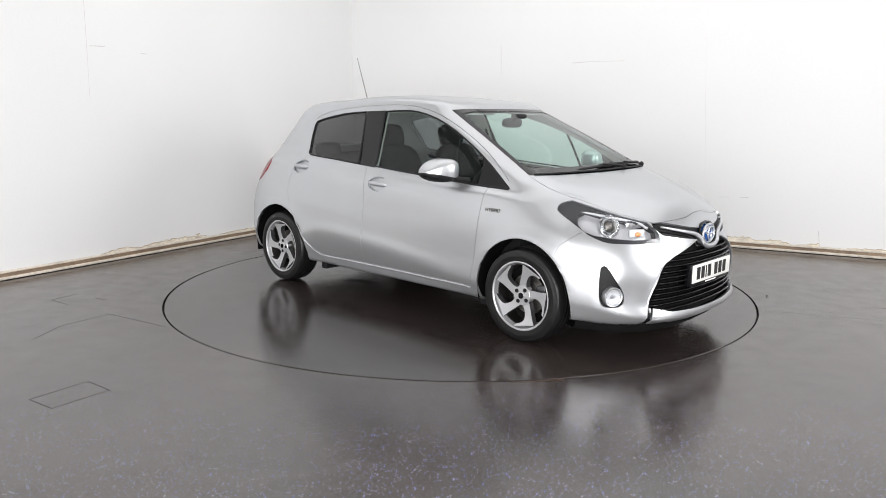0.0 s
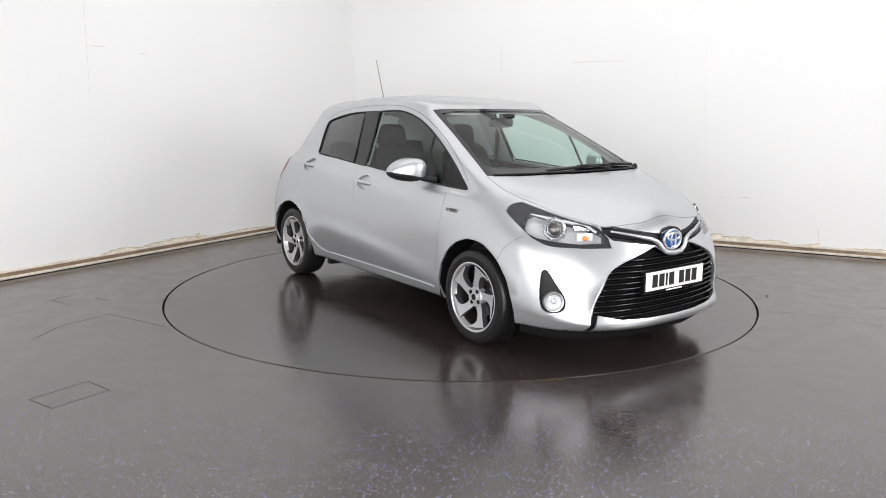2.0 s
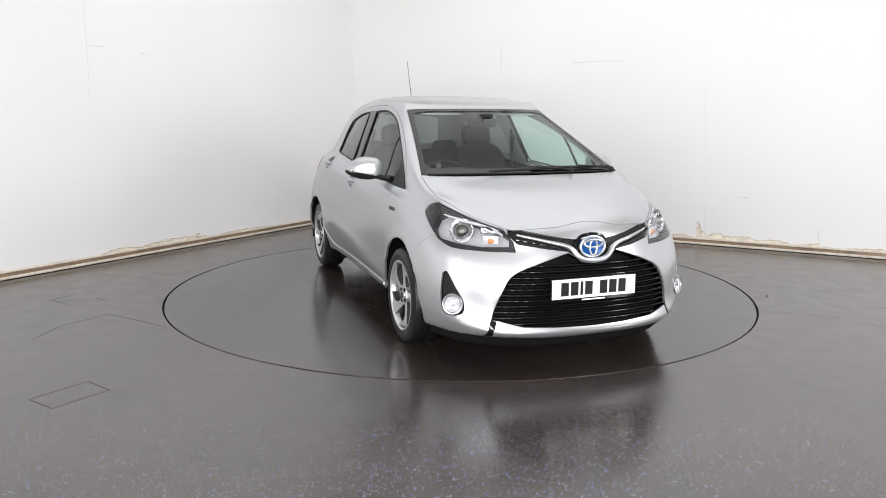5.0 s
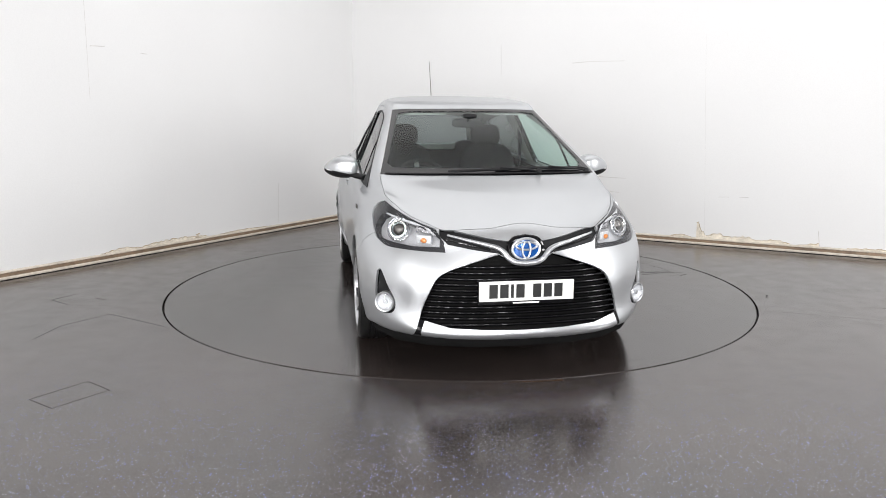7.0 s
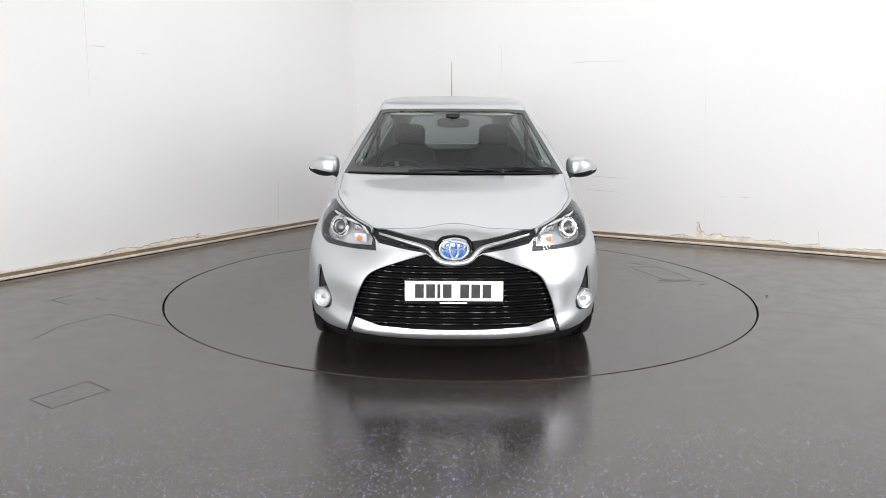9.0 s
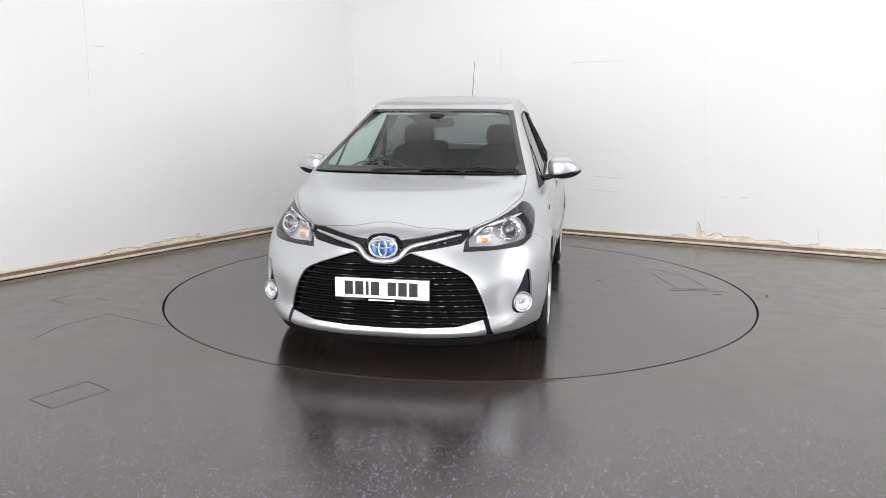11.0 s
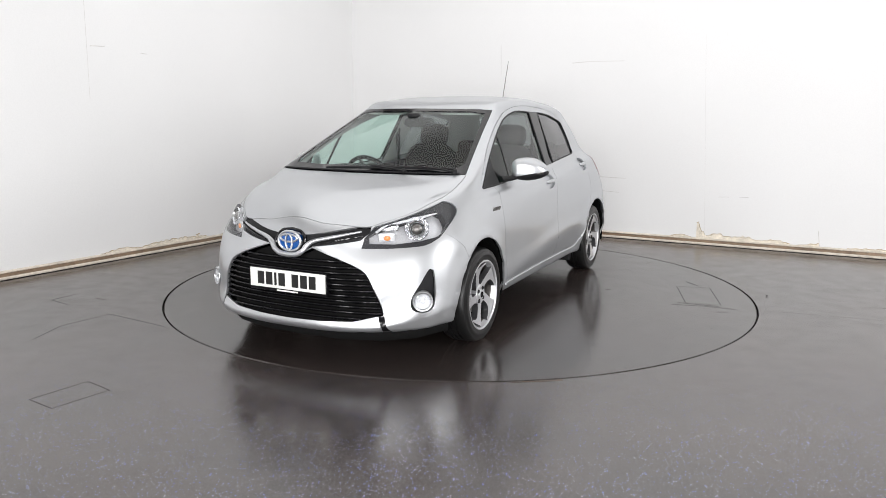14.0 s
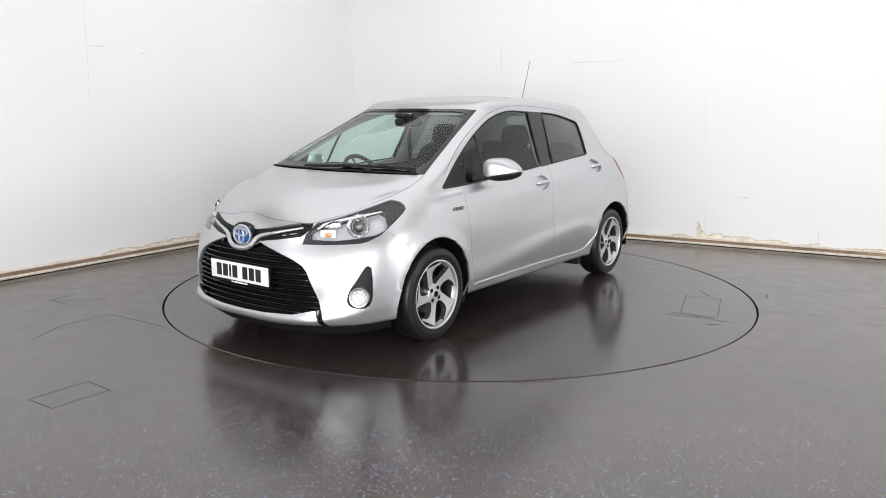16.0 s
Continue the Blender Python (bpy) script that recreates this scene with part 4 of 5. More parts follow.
    bm = bmesh.new()
    box(bm, pu - 0.05, pu - 0.0045, -0.265, 0.265, 0.380, 0.512, 0.004)
    part("plate_holder", bm, BLACK_GLOSS, plate, "black plate holder")
    v = -0.206
    for i in range(7):
        wide = 0.016 if i == 2 else 0.046
        bm = bmesh.new()
        box(bm, pu - 0.001, pu + 0.0008, v, v + wide, 0.417, 0.491)
        part("plate_bar", bm, PLATE_INK, plate, "black bar of plate writing", smooth=False)
        v += wide + (0.046 if i == 3 else 0.013)
    bm = bmesh.new()
    box(bm, pu - 0.006, pu - 0.0035, -0.075, 0.07, 0.385, 0.393)
    part("dealer_strip", bm, WHITE_PLATE, plate, "thin white line of writing", smooth=False)

    # black apron under the bumper
    bm = bmesh.new()
    rows = []
    for i in range(41):
        t = i / 20 - 1
        s = abs(t) * 4
        j, f = min(int(s), 3), s - min(int(s), 3)
        a, b = G_HEM[j], G_HEM[j + 1]
        u, v, z = (a[k] + (b[k] - a[k]) * f for k in range(3))
        sg = math.copysign(1, t)
        rows.append([bm.verts.new(q) for q in ((u - 0.006, (v - 0.004) * sg, z + 0.010), (u - 0.010, (v - 0.007) * sg, z - 0.030), (u - 0.030, (v - 0.02) * sg, z - 0.058), (u - 0.20, (v - 0.10) * sg, z - 0.048))])
    for a, b in zip(rows, rows[1:]):
        for j in range(3):
            bm.faces.new((a[j], b[j], b[j + 1], a[j + 1]))
    bmesh.ops.remove_doubles(bm, verts=bm.verts, dist=1e-5)
    part("front_apron", bm, UNDER, CAR, "black plastic apron under the bumper")

    for h in (1, -1):
        # fog lamp
        fog = empty("fog_lamp", CAR)
        n = Vector((0.86, 0.50 * h, 0.0))
        c = Vector((1.826, 0.734 * h, 0.362))
        m = disc_frame(c, n)
        bm = bmesh.new()
        lathe(bm, [(0.057, -0.03), (0.057, 0.006), (0.054, 0.010), (0.048, 0.008), (0.044, -0.002)], m, 40)
        part("fog_ring", bm, SILVER_TRIM, fog, "chrome ring of the fog lamp")
        bm = bmesh.new()
        lathe(bm, [(0.044, 0.002), (0.034, -0.008), (0.015, -0.014), (0.0, -0.015)], m, 40)
        part("fog_reflector", bm, LAMP_FROST, fog, "bright reflector bowl")
        bm = bmesh.new()
        lathe(bm, [(0.0, 0.004), (0.012, 0.002), (0.014, -0.03)], m, 20)
        part("fog_bulb_cap", bm, SILVER_TRIM, fog, "bulb cap of the fog lamp")
        bm = bmesh.new()
        lathe(bm, [(0.0, 0.012), (0.024, 0.010), (0.045, 0.004)], m, 40)
        part("fog_glass", bm, LENS, fog, "clear fog lamp glass").visible_shadow = False
        # headlight
        lamp = skin("headlight", ["headlight", "headlight_clear"], LENS, CAR, h, sink=0.0, flange=0.0, label="clear headlight cover")
        lamp.visible_shadow = False
        skin("lamp_bowl", ["headlight", "headlight_clear"], LAMP_SILVER, lamp, h, sink=0.055, flange=0, label="dark grey inside of the headlight")
        skin("lamp_border", ["headlight"], LAMP_GREY, lamp, h, sink=0.008, flange=0.045, label="dark grey bezel of the headlight")
        n = Vector((0.84, 0.44 * h, 0.26)).normalized()
        m = disc_frame(Vector((1.728, 0.645 * h, 0.747)), n)
        bm = bmesh.new()
        lathe(bm, [(0.036, -0.01), (0.040, 0.004), (0.043, 0.010), (0.047, 0.010), (0.050, 0.0), (0.050, -0.03)], m, 40)
        part("projector_ring", bm, CHROME, lamp, "chrome ring of the projector")
        bm = bmesh.new()
        lathe(bm, [(0.068, 0.000), (0.065, -0.010), (0.055, -0.018)], m, 40)
        part("projector_dish", bm, LAMP_BRIGHT, lamp, "bright dish round the projector")
        bm = bmesh.new()
        lathe(bm, [(0.0, 0.014), (0.016, 0.011), (0.028, 0.002), (0.034, -0.012)], m, 32)
        part("projector_lens", bm, STEEL, lamp, "grey glassy projector lens")
        bm = bmesh.new()
        lathe(bm, [(0.037, -0.012), (0.034, -0.004), (0.033, -0.012)], m, 32)
        part("projector_collar", bm, SILVER_TRIM, lamp, "silver collar")
        bm = bmesh.new()
        n2 = Vector((0.80, 0.60 * h, 0.0))
        m2 = disc_frame(Vector((nose_u(0.53, 0.705) - 0.012, 0.530 * h, 0.705)), n2)
        box(bm, -0.048, 0.044, -0.026, 0.022, -0.034, -0.016, 0.006, m2)
        part("reflector", bm, LAMP_FROST, lamp, "bright indicator reflector")
        bm = bmesh.new()
        bmesh.ops.create_uvsphere(bm, u_segments=18, v_segments=12, radius=0.019, matrix=m2 @ Matrix.Translation((0.0, -0.006, -0.013)) @ Matrix.Diagonal((1.0, 0.75, 0.5, 1)))
        part("indicator", bm, AMBER, lamp, "amber indicator bulb shade")
        bm = bmesh.new()
        m3 = disc_frame(Vector((nose_u(0.53, 0.750) - 0.014, 0.530 * h, 0.750)), n2)
        box(bm, -0.046, 0.050, -0.017, 0.017, -0.034, -0.016, 0.005, m3)
        part("reflector", bm, LAMP_BRIGHT, lamp, "bright upper reflector")
        bm = bmesh.new()
        strip = curve([(0.712, 0.832), (0.66, 0.812), (0.58, 0.790), (0.50, 0.765), (0.465, 0.735)], 18)
        pts = []
        for v2, z2 in strip:
            pts.append((nose_u(v2, z2) - 0.020, v2 * h, z2 - 0.004))
        sweep(bm, pts, 0.0105, flat=0.8, steps=8, taper=[0.3 + 0.7 * min(1, i / 6) for i in range(len(pts))])
        part("daylight_strip", bm, LAMP_FROST, lamp, "bright strip over the projector")


nose()


# ---------------------------------------------------------------- mirrors, handles, wipers, aerial, trim, badge
def blob(bm, c, r, power=0.7, n=24, m=28, shape=None):
    """A rounded box (superellipsoid)."""
    def pw(x):
        return math.copysign(abs(x) ** power, x)
    rows = []
    for i in range(n + 1):
        t = -math.pi / 2 + math.pi * i / n
        row = []
        for j in range(m):
            s = 2 * math.pi * j / m
            p = Vector((r[0] * pw(math.cos(t)) * pw(math.cos(s)), r[1] * pw(math.cos(t)) * pw(math.sin(s)), r[2] * pw(math.sin(t))))
            if shape:
                p = shape(p)
            row.append(bm.verts.new(Vector(c) + p))
        rows.append(row)
    for a, b in zip(rows, rows[1:]):
        for j in range(m):
            bm.faces.new((a[j], a[(j + 1) % m], b[(j + 1) % m], b[j]))
    bmesh.ops.remove_doubles(bm, verts=bm.verts, dist=1e-5)


def trim():
    for h in (1, -1):
        mir = empty("door_mirror", CAR)
        c = Vector((0.620, 0.908 * h, 1.019))

        def shell(p, h=h):
            o = p.y * h / 0.115  # -1 by the door, 1 at the tip
            k = 1 - 0.66 * max(0, o + 0.15) ** 1.7 / 1.27
            return Vector((p.x * (1 - 0.25 * max(0, o)) - 0.035 * o + 0.016 * (p.x / 0.085) * (1 - o * o), p.y, p.z * k - 0.014 * max(0, o) ** 1.4 + 0.003 * (1 - o)))

        bm = bmesh.new()
        blob(bm, c, (0.080, 0.113, 0.074), 0.62, shape=shell)
        low = bmesh.ops.bisect_plane(bm, geom=list(bm.verts) + list(bm.edges) + list(bm.faces), plane_co=(0, 0.908 * h, 0.988), plane_no=(0, -0.2 * h, 1), clear_inner=True)
        part("mirror_shell", bm, PAINT, mir, "silver mirror housing", sharp=60)
        bm = bmesh.new()
        blob(bm, c - Vector((0, 0, 0.003)), (0.078, 0.111, 0.074), 0.62, shape=shell)
        bmesh.ops.bisect_plane(bm, geom=list(bm.verts) + list(bm.edges) + list(bm.faces), plane_co=(0, 0.908 * h, 0.990), plane_no=(0, -0.2 * h, 1), clear_outer=True)
        part("mirror_base", bm, BLACK_MATT, mir, "black lower mirror housing", sharp=60)
        bm = bmesh.new()
        blob(bm, c + Vector((-0.062, -0.020 * h, 0.004)), (0.010, 0.074, 0.048), 0.6, 12, 24, shape=lambda p, h=h: Vector((p.x - 0.30 * p.y * h, p.y, p.z)))
        part("mirror_glass", bm, CHROME, mir, "silvered mirror glass")
        bm = bmesh.new()
        sweep(bm, [(0.670, 0.966 * h, 0.996), (0.647, 0.993 * h, 1.001), (0.615, 1.008 * h, 1.004), (0.582, 1.012 * h, 1.006)], 0.0075, steps=8)
        part("mirror_indicator", bm, CHROME, mir, "clear indicator strip")
        bm = bmesh.new()
        sweep(bm, [(0.74, 0.745 * h, 0.955), (0.70, 0.80 * h, 0.962), (0.660, 0.85 * h, 0.977), (0.645, 0.905 * h, 0.989)], 0.040, flat=0.42, steps=12, taper=[1.3, 1.1, 1, 0.9])
        part("mirror_arm", bm, BLACK_MATT, mir, "black mirror arm")
        for hu, hz, tilt in HANDLES:
            bm = bmesh.new()
            line = []
            for i in range(13):
                s = -1 + i / 6
                u, z = hu + 0.092 * s, hz + 0.002 + tilt * 0.09 * s
                line.append((u, (flank_v(u, z) + 0.016 * (1 - abs(s) ** 4) - 0.002) * h, z))
            sweep(bm, line, 0.0155, flat=0.75, steps=12, up=Vector((0, 1, 0)), taper=[0.35, 0.75, 0.9, 1, 1, 1, 1, 1, 1, 1, 0.95, 0.8, 0.4])
            part("door_handle", bm, PAINT, CAR, "silver door handle")
        # highlight on the door's bottom edge, built as a bright strip up to the arch
        bm = bmesh.new()
        line = [(u, 0.276) for u in np.linspace(0.84, -0.70, 28)] + curve([(-0.76, 0.284), (-0.83, 0.318), (-0.90, 0.385), (-0.985, 0.50), (-1.06, 0.61)], 14)
        strip = [(u, (flank_v(u, z) + 0.001) * h, z) for u, z in line]
        sweep(bm, strip, 0.0070, flat=1.0, steps=8, taper=[1] * 28 + [1 - 0.05 * k for k in range(15)])
        part("sill_highlight", bm, SILVER_TRIM, CAR, "bright strip standing in for the door edge highlight")
        # hybrid lettering on the wing
        text = bpy.data.curves.new("lettering", "FONT")
        text.body, text.size, text.extrude, text.align_x, text.align_y = "HYBRID", 0.034, 0.0015, "CENTER", "CENTER"
        text.shear = 0.25
        ob = new("lettering", text)
        ob.data.materials.append(STEEL)
        ob.parent = CAR
        ob["label"] = "small chrome lettering on the wing"
        ob.matrix_basis = Matrix.Translation((1.01, (flank_v(1.01, 0.792) + 0.002) * h, 0.792)) @ pose(0, 0, 0, 90, 0, 180 if h > 0 else 0)

    def on_screen(v, z, out):
        d = (np.abs(SKIN_CO[:, 1] - abs(v)) ** 2 + (SKIN_CO[:, 2] - z) ** 2) + 10 * ((SKIN_CO[:, 0] < 0.3) | (SKIN_CO[:, 2] < 1.0))
        k = np.argsort(d)[:6]
        w = 1 / (d[k] + 1e-5)
        return Vector((float((SKIN_CO[k, 0] * w).sum() / w.sum()) + 0.5 * out, v, z + 0.85 * out))

    for v0, z0, v1, z1 in ((-0.28, 1.020, 0.30, 1.036), (0.03, 1.036, 0.63, 1.032)):
        wip = empty("wiper", CAR)
        line = [on_screen(v0 + (v1 - v0) * i / 12, z0 + (z1 - z0) * i / 12, 0.012) for i in range(13)]
        bm = bmesh.new()
        sweep(bm, line, 0.007, flat=1.3, steps=8, taper=[0.6] + [1] * 11 + [0.6])
        part("blade", bm, BLACK_MATT, wip, "black rubber wiper blade")
        bm = bmesh.new()
        mid = line[7]
        foot = on_screen(v1, 1.018, 0.010)
        sweep(bm, [foot, foot.lerp(mid, 0.25) + Vector((0.004, 0, 0.007)), mid + Vector((0.005, 0, 0.010)), mid + Vector((0, 0, 0.004))], 0.008, flat=0.7, steps=8)
        part("arm", bm, BLACK_MATT, wip, "black wiper arm")
        bm = bmesh.new()
        bmesh.ops.create_uvsphere(bm, u_segments=16, v_segments=10, radius=0.018, matrix=Matrix.Translation(foot))
        part("pivot_cap", bm, BLACK_MATT, wip, "black pivot cap")
    bm = bmesh.new()
    cowl = [on_screen(v, 1.013, 0.004) for v in np.linspace(-0.66, 0.66, 25)]
    sweep(bm, cowl, 0.010, flat=0.6, steps=6)
    part("cowl_strip", bm, BLACK_MATT, CAR, "black strip along the foot of the windscreen")
    aerial = empty("aerial", CAR)
    bm = bmesh.new()
    sweep(bm, [(-1.095, 0, 1.49), (-1.23, 0, 1.858)], 0.0034, steps=8, taper=[1.2, 0.7])
    part("rod", bm, STEEL, aerial, "thin aerial rod")
    bm = bmesh.new()
    lathe(bm, [(0.026, 0.0), (0.020, 0.018), (0.008, 0.03), (0.0055, 0.07), (0.0, 0.072)], Matrix.Translation((-1.08, 0, 1.445)) @ pose(0, 0, 0, 0, -19, 0), 20)
    part("foot", bm, BLACK_MATT, aerial, "black aerial foot")


trim()


# ---------------------------------------------------------------- cabin
def cabin():
    def soft(name, c, r, mat, parent, power=0.5, m=None, label=""):
        bm = bmesh.new()
        blob(bm, (0, 0, 0), r, power, 32, 48)
        bmesh.ops.transform(bm, matrix=Matrix.Translation(c) @ (m or Matrix()), verts=bm.verts)
        return part(name, bm, mat, parent, label, sharp=0)

    for h in (1, -1):
        seat = empty("front_seat", CAR)
        seat["label"] = "black cloth front seat with headrest"
        soft("cushion", (0.06, 0.35 * h, 0.52), (0.26, 0.24, 0.10), FABRIC, seat)
        soft("backrest", (-0.30, 0.35 * h, 0.82), (0.085, 0.235, 0.33), FABRIC, seat, 0.55, pose(0, 0, 0, 0, -18, 0))
        soft("headrest", (-0.435, 0.35 * h, 1.205), (0.055, 0.125, 0.092), FABRIC, seat, 0.6, pose(0, 0, 0, 0, -12, 0))
        for k in (-0.05, 0.05):
            bm = bmesh.new()
            sweep(bm, [(-0.39, 0.35 * h + k, 1.06), (-0.425, 0.35 * h + k, 1.17)], 0.006, steps=8)
            part("headrest_post", bm, CHROME, seat)
        soft("rear_headrest", (-1.20, 0.36 * h, 1.07), (0.05, 0.12, 0.07), FABRIC, CAR, 0.6)
        bm = bmesh.new()
        sweep(bm, [(-0.24, 0.60 * h, 1.26), (-0.27, 0.61 * h, 1.0), (-0.24, 0.63 * h, 0.6)], 0.022, flat=0.25, steps=8)
        part("seat_belt", bm, FABRIC, CAR, "dark seat belt")
    soft("rear_bench", (-0.85, 0, 0.50), (0.26, 0.62, 0.11), FABRIC, CAR, 0.45, label="black cloth rear bench")
    soft("rear_backrest", (-1.15, 0, 0.78), (0.08, 0.62, 0.28), FABRIC, CAR, 0.45, pose(0, 0, 0, 0, -16, 0), "black cloth rear backrest")
    dash = empty("dashboard", CAR)
    bm = bmesh.new()
    prof = [(1.20, 0.985), (1.05, 0.992), (0.88, 0.975), (0.76, 0.935), (0.72, 0.86), (0.76, 0.70), (0.86, 0.52), (1.20, 0.52)]
    rows = [[bm.verts.new((u - 0.10 * abs(v / 0.66) ** 4 * (u > 0.9), v, z - 0.03 * abs(v / 0.66) ** 3)) for u, z in prof] for v in np.linspace(-0.66, 0.66, 17)]
    for a, b in zip(rows, rows[1:]):
        for j in range(8):
            bm.faces.new((a[j], a[(j + 1) % 8], b[(j + 1) % 8], b[j]))
    bm.faces.new(rows[0])
    bm.faces.new(rows[-1])
    part("dash_board", bm, DASH, dash, "dark grained dashboard", sharp=50)
    soft("instrument_hood", (0.86, -0.36, 0.985), (0.10, 0.17, 0.045), DASH, dash, 0.7, label="hood over the dials")
    soft("centre_screen", (0.75, 0.0, 0.88), (0.012, 0.115, 0.07), BLACK_GLOSS, dash, 0.4, pose(0, 0, 0, 0, -12, 0), "dark centre screen")
    sw = empty("steering_wheel", CAR)
    m = Matrix.Translation((0.60, -0.36, 0.90)) @ pose(0, 0, 0, 0, -64, 0)
    bm = bmesh.new()
    pts = [m @ Vector((0.185 * math.cos(a), 0.185 * math.sin(a), 0)) for a in [2 * math.pi * i / 40 for i in range(41)]]
    sweep(bm, pts, 0.015, steps=10, up=(m.to_3x3() @ Vector((0, 0, 1))), ends=False)
    bmesh.ops.remove_doubles(bm, verts=bm.verts, dist=1e-5)
    part("wheel_rim", bm, DASH, sw, "black leather steering wheel rim")
    soft("wheel_boss", m.translation, (0.03, 0.07, 0.06), DASH, sw, 0.6, pose(0, 0, 0, 0, 26, 0))
    for a in (0.2, math.pi - 0.2, 1.5 * math.pi):
        bm = bmesh.new()
        sweep(bm, [m @ Vector((0, 0, -0.01)), m @ Vector((0.178 * math.sin(a + math.pi / 2) , 0.178 * math.cos(a + math.pi / 2), 0))], 0.018, flat=0.5, steps=8)
        part("wheel_spoke", bm, SILVER_TRIM, sw)
    bm = bmesh.new()
    sweep(bm, [(0.62, -0.36, 0.885), (0.86, -0.36, 0.80)], 0.04, steps=12)
    part("column", bm, DASH, sw)
    rv = empty("interior_mirror", CAR)
    soft("mirror_head", (0.50, 0.0, 1.318), (0.020, 0.115, 0.034), BLACK_MATT, rv, 0.55, pose(0, 0, 0, 0, 8, 4), "black interior mirror")
    bm = bmesh.new()
    sweep(bm, [(0.52, 0, 1.33), (0.56, 0, 1.375)], 0.012, steps=8)
    part("mirror_stalk", bm, BLACK_MATT, rv)
    soft("sensor_housing", (0.56, 0, 1.365), (0.05, 0.05, 0.018), BLACK_MATT, rv, 0.6)
    bm = bmesh.new()
    box(bm, -1.45, 1.0, -0.72, 0.72, 0.30, 0.36, 0.02)
    part("cabin_floor", bm, DASH, CAR, "dark cabin floor")
    bm = bmesh.new()
    box(bm, -1.62, -1.22, -0.55, 0.55, 0.86, 0.88, 0.006)
    part("parcel_shelf", bm, DASH, CAR, "dark parcel shelf")
    bm = bmesh.new()
    box(bm, 1.20, 1.23, -0.66, 0.66, 0.5, 0.97, 0.004)
    part("bulkhead", bm, UNDER, CAR, "dark bulkhead")
    for h in (1, -1):
        soft("sun_visor", (0.40, 0.30 * h, 1.392), (0.07, 0.17, 0.010), LINER, CAR, 0.5, pose(0, 0, 0, 0, 12, 0), "grey sun visor")


cabin()


# ---------------------------------------------------------------- marks on floor, turntable and walls
def groove(name, parent, path, width, mat, z, label="", kind="structure", category="floor"):
    bm = bmesh.new()
    for (x0, y0), (x1, y1) in zip(path, path[1:]):
        d = Vector((x1 - x0, y1 - y0, 0))
        n = Vector((-d.y, d.x, 0)).normalized() * width / 2
        a, b = Vector((x0, y0, z)), Vector((x1, y1, z))
        bm.faces.new([bm.verts.new(p) for p in (a - n, b - n, b + n * 0.6, a + n * 0.7)])
    ob = part(name, bm, mat, parent, label, smooth=False)
    if not parent:
        tagged(ob, label, category, kind=kind)
    return ob


def quad_lines(name, parent, corners, width, mat, z, label, gaps=()):
    for k in range(4):
        if k not in gaps:
            groove(name, parent, [corners[k], corners[(k + 1) % 4]], width, mat, z, label)


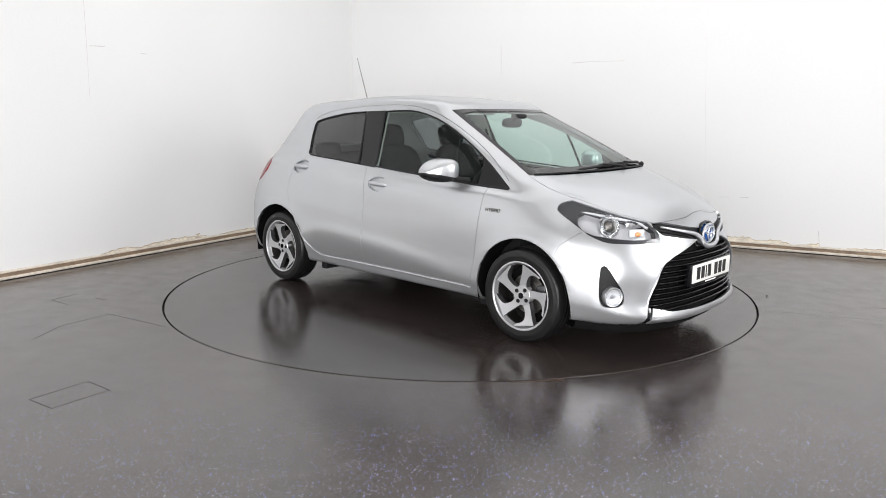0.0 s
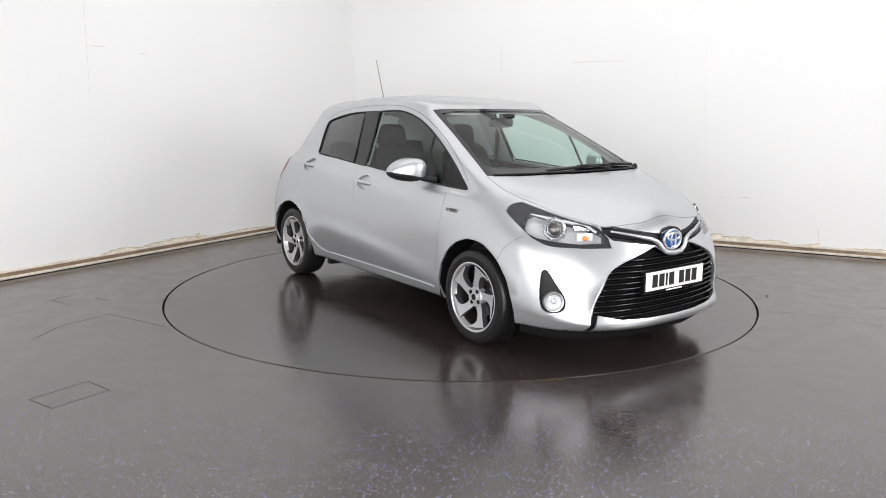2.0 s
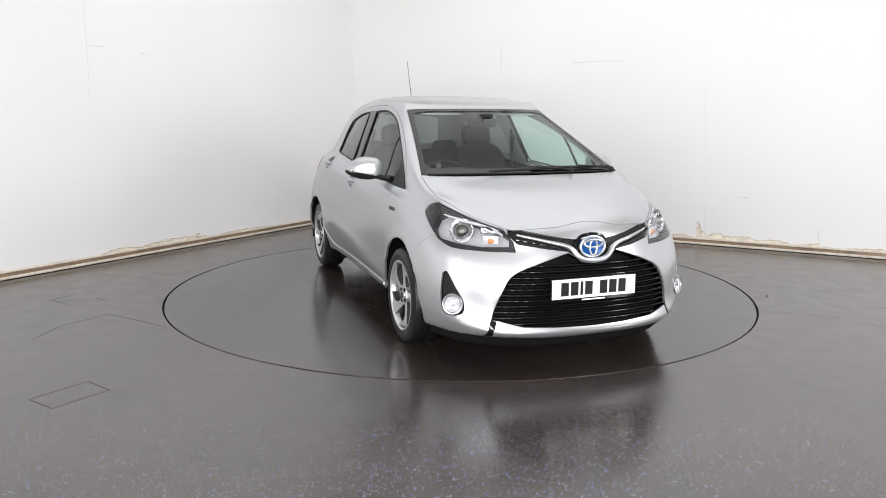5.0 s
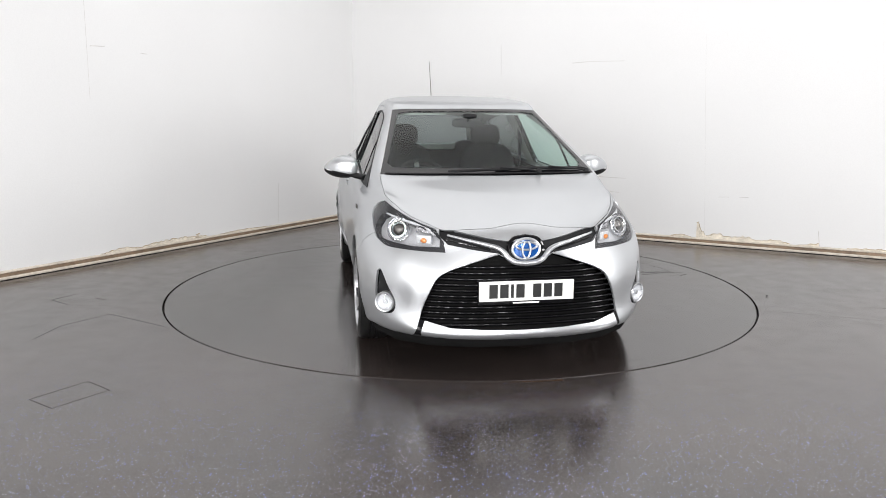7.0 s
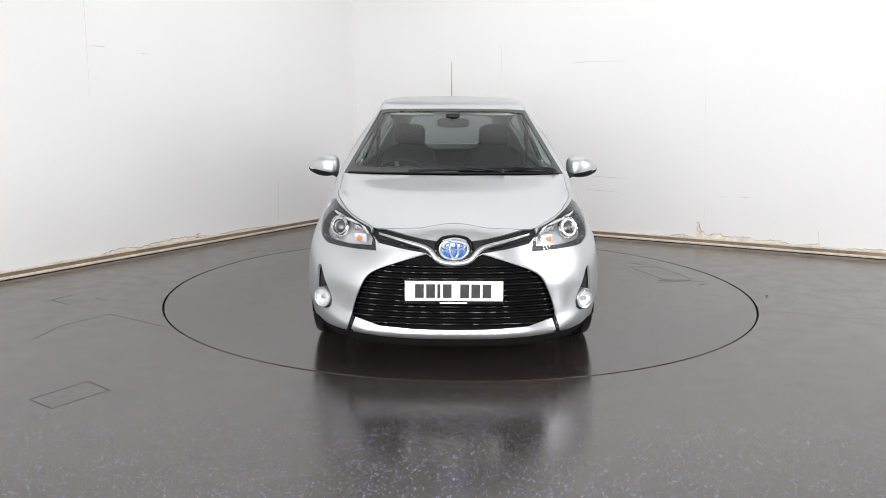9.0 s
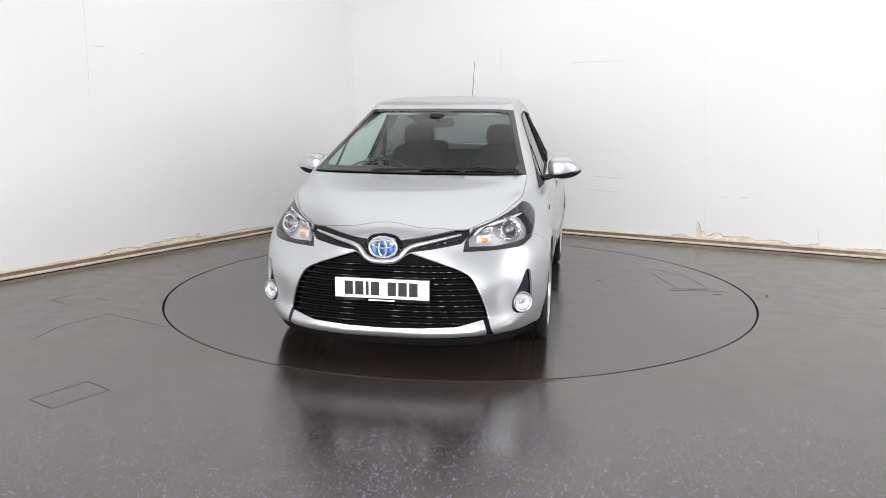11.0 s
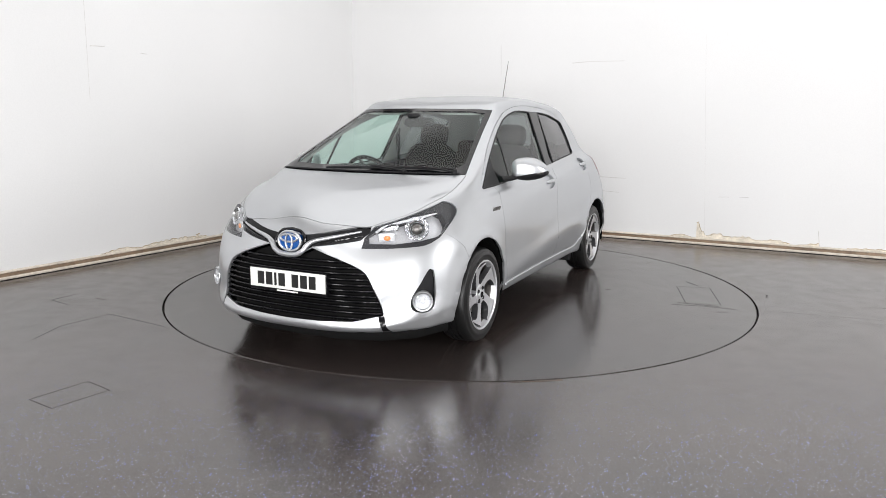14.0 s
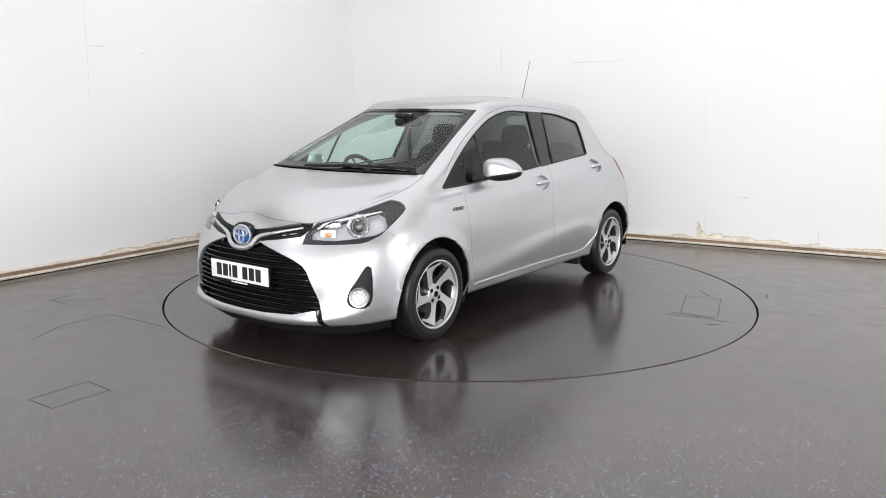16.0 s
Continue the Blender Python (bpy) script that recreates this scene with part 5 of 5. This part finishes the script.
def marks():
    hatch = empty("floor_hatch", TABLE)
    hatch["label"] = "square access hatch outlined in the disc"
    quad_lines("hatch_edge", hatch, [(-0.80, 1.600), (-0.86, 1.850), (-0.30, 2.000), (-0.265, 1.752)], 0.0036, GROOVE, 0.0012, "dirty edge of the hatch")
    groove("scratch", hatch, [(-0.161, 1.672), (-0.215, 1.90), (-0.216, 2.107)], 0.006, GROOVE, 0.001, "long dark scratch")
    groove("scratch", hatch, [(-0.245, 1.70), (-0.255, 1.99)], 0.014, SCUFF, 0.001, "pale scuffed line")
    groove("scratch", hatch, [(-1.02, 1.64), (-0.90, 1.75)], 0.006, GROOVE, 0.001, "short dark scratch")
    groove("scratch", hatch, [(-0.075, 1.99), (-0.119, 2.073)], 0.008, GROOVE, 0.001, "short dark scratch")
    bm = bmesh.new()
    bm.faces.new([bm.verts.new((x, y, 0.0012)) for x, y in [(-0.812, -0.552), (-0.816, -0.431), (-0.68, -0.391), (-0.541, -0.376), (-0.565, -0.46), (-0.688, -0.521)]])
    part("oil_stain", bm, PUDDLE, TABLE, "small dark oily stain", smooth=False)
    # small dark marks trodden into the disc
    rng = random.Random(4)

    def blot(x, y, long, wide, mat, label):
        turn, bm = rng.uniform(0, math.pi), bmesh.new()
        ring = []
        for k in range(11):
            a = 2 * math.pi * k / 11
            p, q = long * math.cos(a) * rng.uniform(0.6, 1.2), wide * math.sin(a) * rng.uniform(0.6, 1.2)
            ring.append(bm.verts.new((x + p * math.cos(turn) - q * math.sin(turn), y + p * math.sin(turn) + q * math.cos(turn), 0.0011)))
        bm.faces.new(ring)
        part("disc_blot", bm, mat, TABLE, label, smooth=False)

    for x, y in ((0.72, 1.666), (0.936, 1.826), (0.383, 2.018), (-0.019, 1.948), (1.429, 1.694)):
        blot(x, y, 0.011, 0.003, FAINT, "faint scuff on the disc")
    # pale blots: white glare on the disc, put into the colour
    for x, y in ((-0.423, 1.13), (-0.77, 0.419), (-0.442, 0.5)):
        blot(x, y, 0.022, 0.008, SCUFF, "pale blot on the disc")
    quad_lines("floor_hatch_edge", None, [(-2.08, -2.59), (-1.92, -2.33), (-1.75, -2.45), (-1.91, -2.70)], 0.0045, FAINT, 0.0012, "dark edge line of a floor hatch")
    groove("floor_hatch_edge", None, [(-2.94, -0.44), (-3.03, -0.62)], 0.008, FAINT, 0.0012, "dark edge line of a floor hatch")
    groove("floor_hatch_edge", None, [(-3.03, -0.62), (-2.84, -0.75)], 0.011, FAINT, 0.0012, "dark edge line of a floor hatch")
    groove("floor_hatch_edge", None, [(-2.728, -0.555), (-2.628, -0.604)], 0.010, SCUFF, 0.0012, "pale scuffed line on the floor")
    groove("floor_seam", None, [(-2.613, -1.602), (-2.601, -1.31), (-2.414, -1.002)], 0.006, SCUFF, 0.001, "faint welded joint of the vinyl")
    groove("floor_seam", None, [(-2.414, -1.002), (-1.924, -1.296)], 0.006, SCUFF, 0.001, "faint welded joint of the vinyl")
    groove("floor_seam", None, [(2.30, -0.75), (3.3, -1.10)], 0.0035, SCUFF, 0.001, "faint welded joint of the vinyl")
    groove("floor_seam", None, [(3.0, 0.02), (3.9, -0.22)], 0.0025, FAINT, 0.001, "faint dark line on the vinyl")
    rust = bmesh.new()
    ins = [rust.verts.new(((TABLE_R + 0.010) * math.cos(a), (TABLE_R + 0.010) * math.sin(a), 0.001)) for a in np.linspace(radians(277), radians(284), 9)]
    ous = [rust.verts.new(((TABLE_R + 0.018 + 0.035 * abs(math.sin(3.1 * i))) * math.cos(a), (TABLE_R + 0.018 + 0.035 * abs(math.sin(3.1 * i))) * math.sin(a), 0.001)) for i, a in enumerate(np.linspace(radians(277), radians(284), 9))]
    for i in range(8):
        rust.faces.new((ins[i], ins[i + 1], ous[i + 1], ous[i]))
    tagged(part("floor_stain", rust, RUST, smooth=False), "faint rusty stain beside the turntable gap", "stain", kind="structure")
    bm = bmesh.new()
    bmesh.ops.create_icosphere(bm, subdivisions=2, radius=0.007, matrix=Matrix.Translation((2.39, -0.284, 0.006)) @ Matrix.Diagonal((1.4, 0.8, 0.5, 1)))
    tagged(part("floor_crumb", bm, GROOVE), "small dark crumb of dirt on the floor", "dirt")

    def on_wall(a, b, s, z, out=0.0):
        d = (b - a).normalized()
        return a + d * s + Vector((d.y, -d.x, 0)) * out + Vector((0, 0, z))

    def line(a, b, pts, width, mat=CRACK):
        d = (b - a).normalized()
        bm = bmesh.new()
        for (s0, z0), (s1, z1) in zip(pts, pts[1:]):
            n = Vector((-(z1 - z0), s1 - s0)).normalized() * width / 2
            bm.faces.new([bm.verts.new(on_wall(a, b, s, z, 0.0015)) for s, z in ((s0 - n.x, z0 - n.y), (s1 - n.x, z1 - n.y), (s1 + n.x, z1 + n.y), (s0 + n.x, z0 + n.y))])
        tagged(part("wall_crack", bm, mat, smooth=False), "fine grey crack in the white wall paint", "crack", kind="structure")

    W, N = (LEFT_A, CORNER), (CORNER, RIGHT_B)
    line(*W, [(6.19, 1.968), (6.334, 1.974)], 0.008)
    line(*W, [(6.714, 1.941), (6.791, 1.936)], 0.006)
    line(*W, [(6.165, 2.9), (6.150, 1.50)], 0.0035)
    line(*W, [(8.535, 0.562), (8.512, 0.09)], 0.005)
    line(*N, [(2.133, 2.195), (2.140, 1.835)], 0.004)
    line(*N, [(3.019, 1.962), (3.25, 1.975), (3.615, 1.970)], 0.006)
    line(*N, [(3.316, 0.690), (3.50, 0.685), (3.688, 0.681)], 0.006)
    line(*N, [(3.256, 0.533), (3.42, 0.529), (3.618, 0.520)], 0.005)
    line(*N, [(4.686, 0.525), (4.80, 0.531)], 0.004)
    line(*N, [(4.90, 0.535), (4.995, 0.536)], 0.004)
    line(*N, [(4.463, 2.222), (4.50, 1.5), (4.58, 0.08)], 0.0014)
    line(*N, [(5.678, 0.235), (5.699, 0.072)], 0.007)
    # peeled plaster over the skirting: ragged patches with lifted paint along their upper edge
    rng = random.Random(11)

    def peel(a, b, s0, s1, height):
        bm, rim = bmesh.new(), bmesh.new()
        n = max(6, int((s1 - s0) / 0.018))
        low, high, lip = [], [], []
        for i in range(n + 1):
            s = s0 + (s1 - s0) * i / n
            z = 0.072 + max(0.004, height((s - s0) / (s1 - s0)) * rng.uniform(0.65, 1.2))
            low.append(bm.verts.new(on_wall(a, b, s, 0.066, 0.003)))
            high.append(bm.verts.new(on_wall(a, b, s + rng.uniform(-0.006, 0.006), z, 0.003)))
            lip.append(on_wall(a, b, s, z, 0.004))
        for i in range(n):
            bm.faces.new((low[i], low[i + 1], high[i + 1], high[i]))
        sweep(rim, lip, 0.0035, steps=5, taper=[rng.uniform(0.4, 1.5) for _ in lip])
        tagged(part("bare_plaster", bm, PLASTER, smooth=False), "crumbling bare plaster where the paint has peeled", "plaster", kind="structure")
        tagged(part("paint_edge", rim, PEEL), "curled edge of the peeled wall paint", "plaster", kind="structure")

    peel(*N, 4.49, 4.62, lambda f: 0.15 * (1 - f) ** 1.5 + 0.03)
    peel(*N, 4.62, 5.42, lambda f: 0.050 * (1 - 0.55 * f) + 0.012 * math.sin(17 * f))
    peel(*N, 4.22, 4.44, lambda f: 0.022 * math.sin(math.pi * f))
    peel(*N, 5.50, 5.69, lambda f: 0.035 * f)
    peel(*N, 5.95, 6.45, lambda f: 0.018 * math.sin(math.pi * f))
    peel(*W, 6.15, 6.60, lambda f: 0.030 * math.sin(math.pi * f))
    peel(*W, 6.60, 7.40, lambda f: 0.026 * math.sin(math.pi * f) + 0.012)
    peel(*W, 7.26, 7.31, lambda f: 0.045)
    peel(*W, 7.6, 8.3, lambda f: 0.014 * math.sin(math.pi * f))


marks()


# ---------------------------------------------------------------- what turns
OFFSET = (0.0696, -0.0585)


def heading(t):
    return radians(-47.935 + 5.2187 * t + 0.000773 * (t - 8) ** 2)


def motions():
    car_rows, table_rows = [], []
    for k in range(33):
        t = k * 0.5
        th = heading(t)
        fx, fy = -math.sin(th), -math.cos(th)
        x, y = OFFSET[0] * fx - OFFSET[1] * fy, OFFSET[0] * fy + OFFSET[1] * fx
        rz = -math.degrees(th) - 90
        car_rows.append((t, pose(x, y, 0, 0, 0, rz)))
        table_rows.append((t, pose(0, 0, 0, 0, 0, rz)))
    walk(CAR, car_rows)
    walk(TABLE, table_rows)


motions()
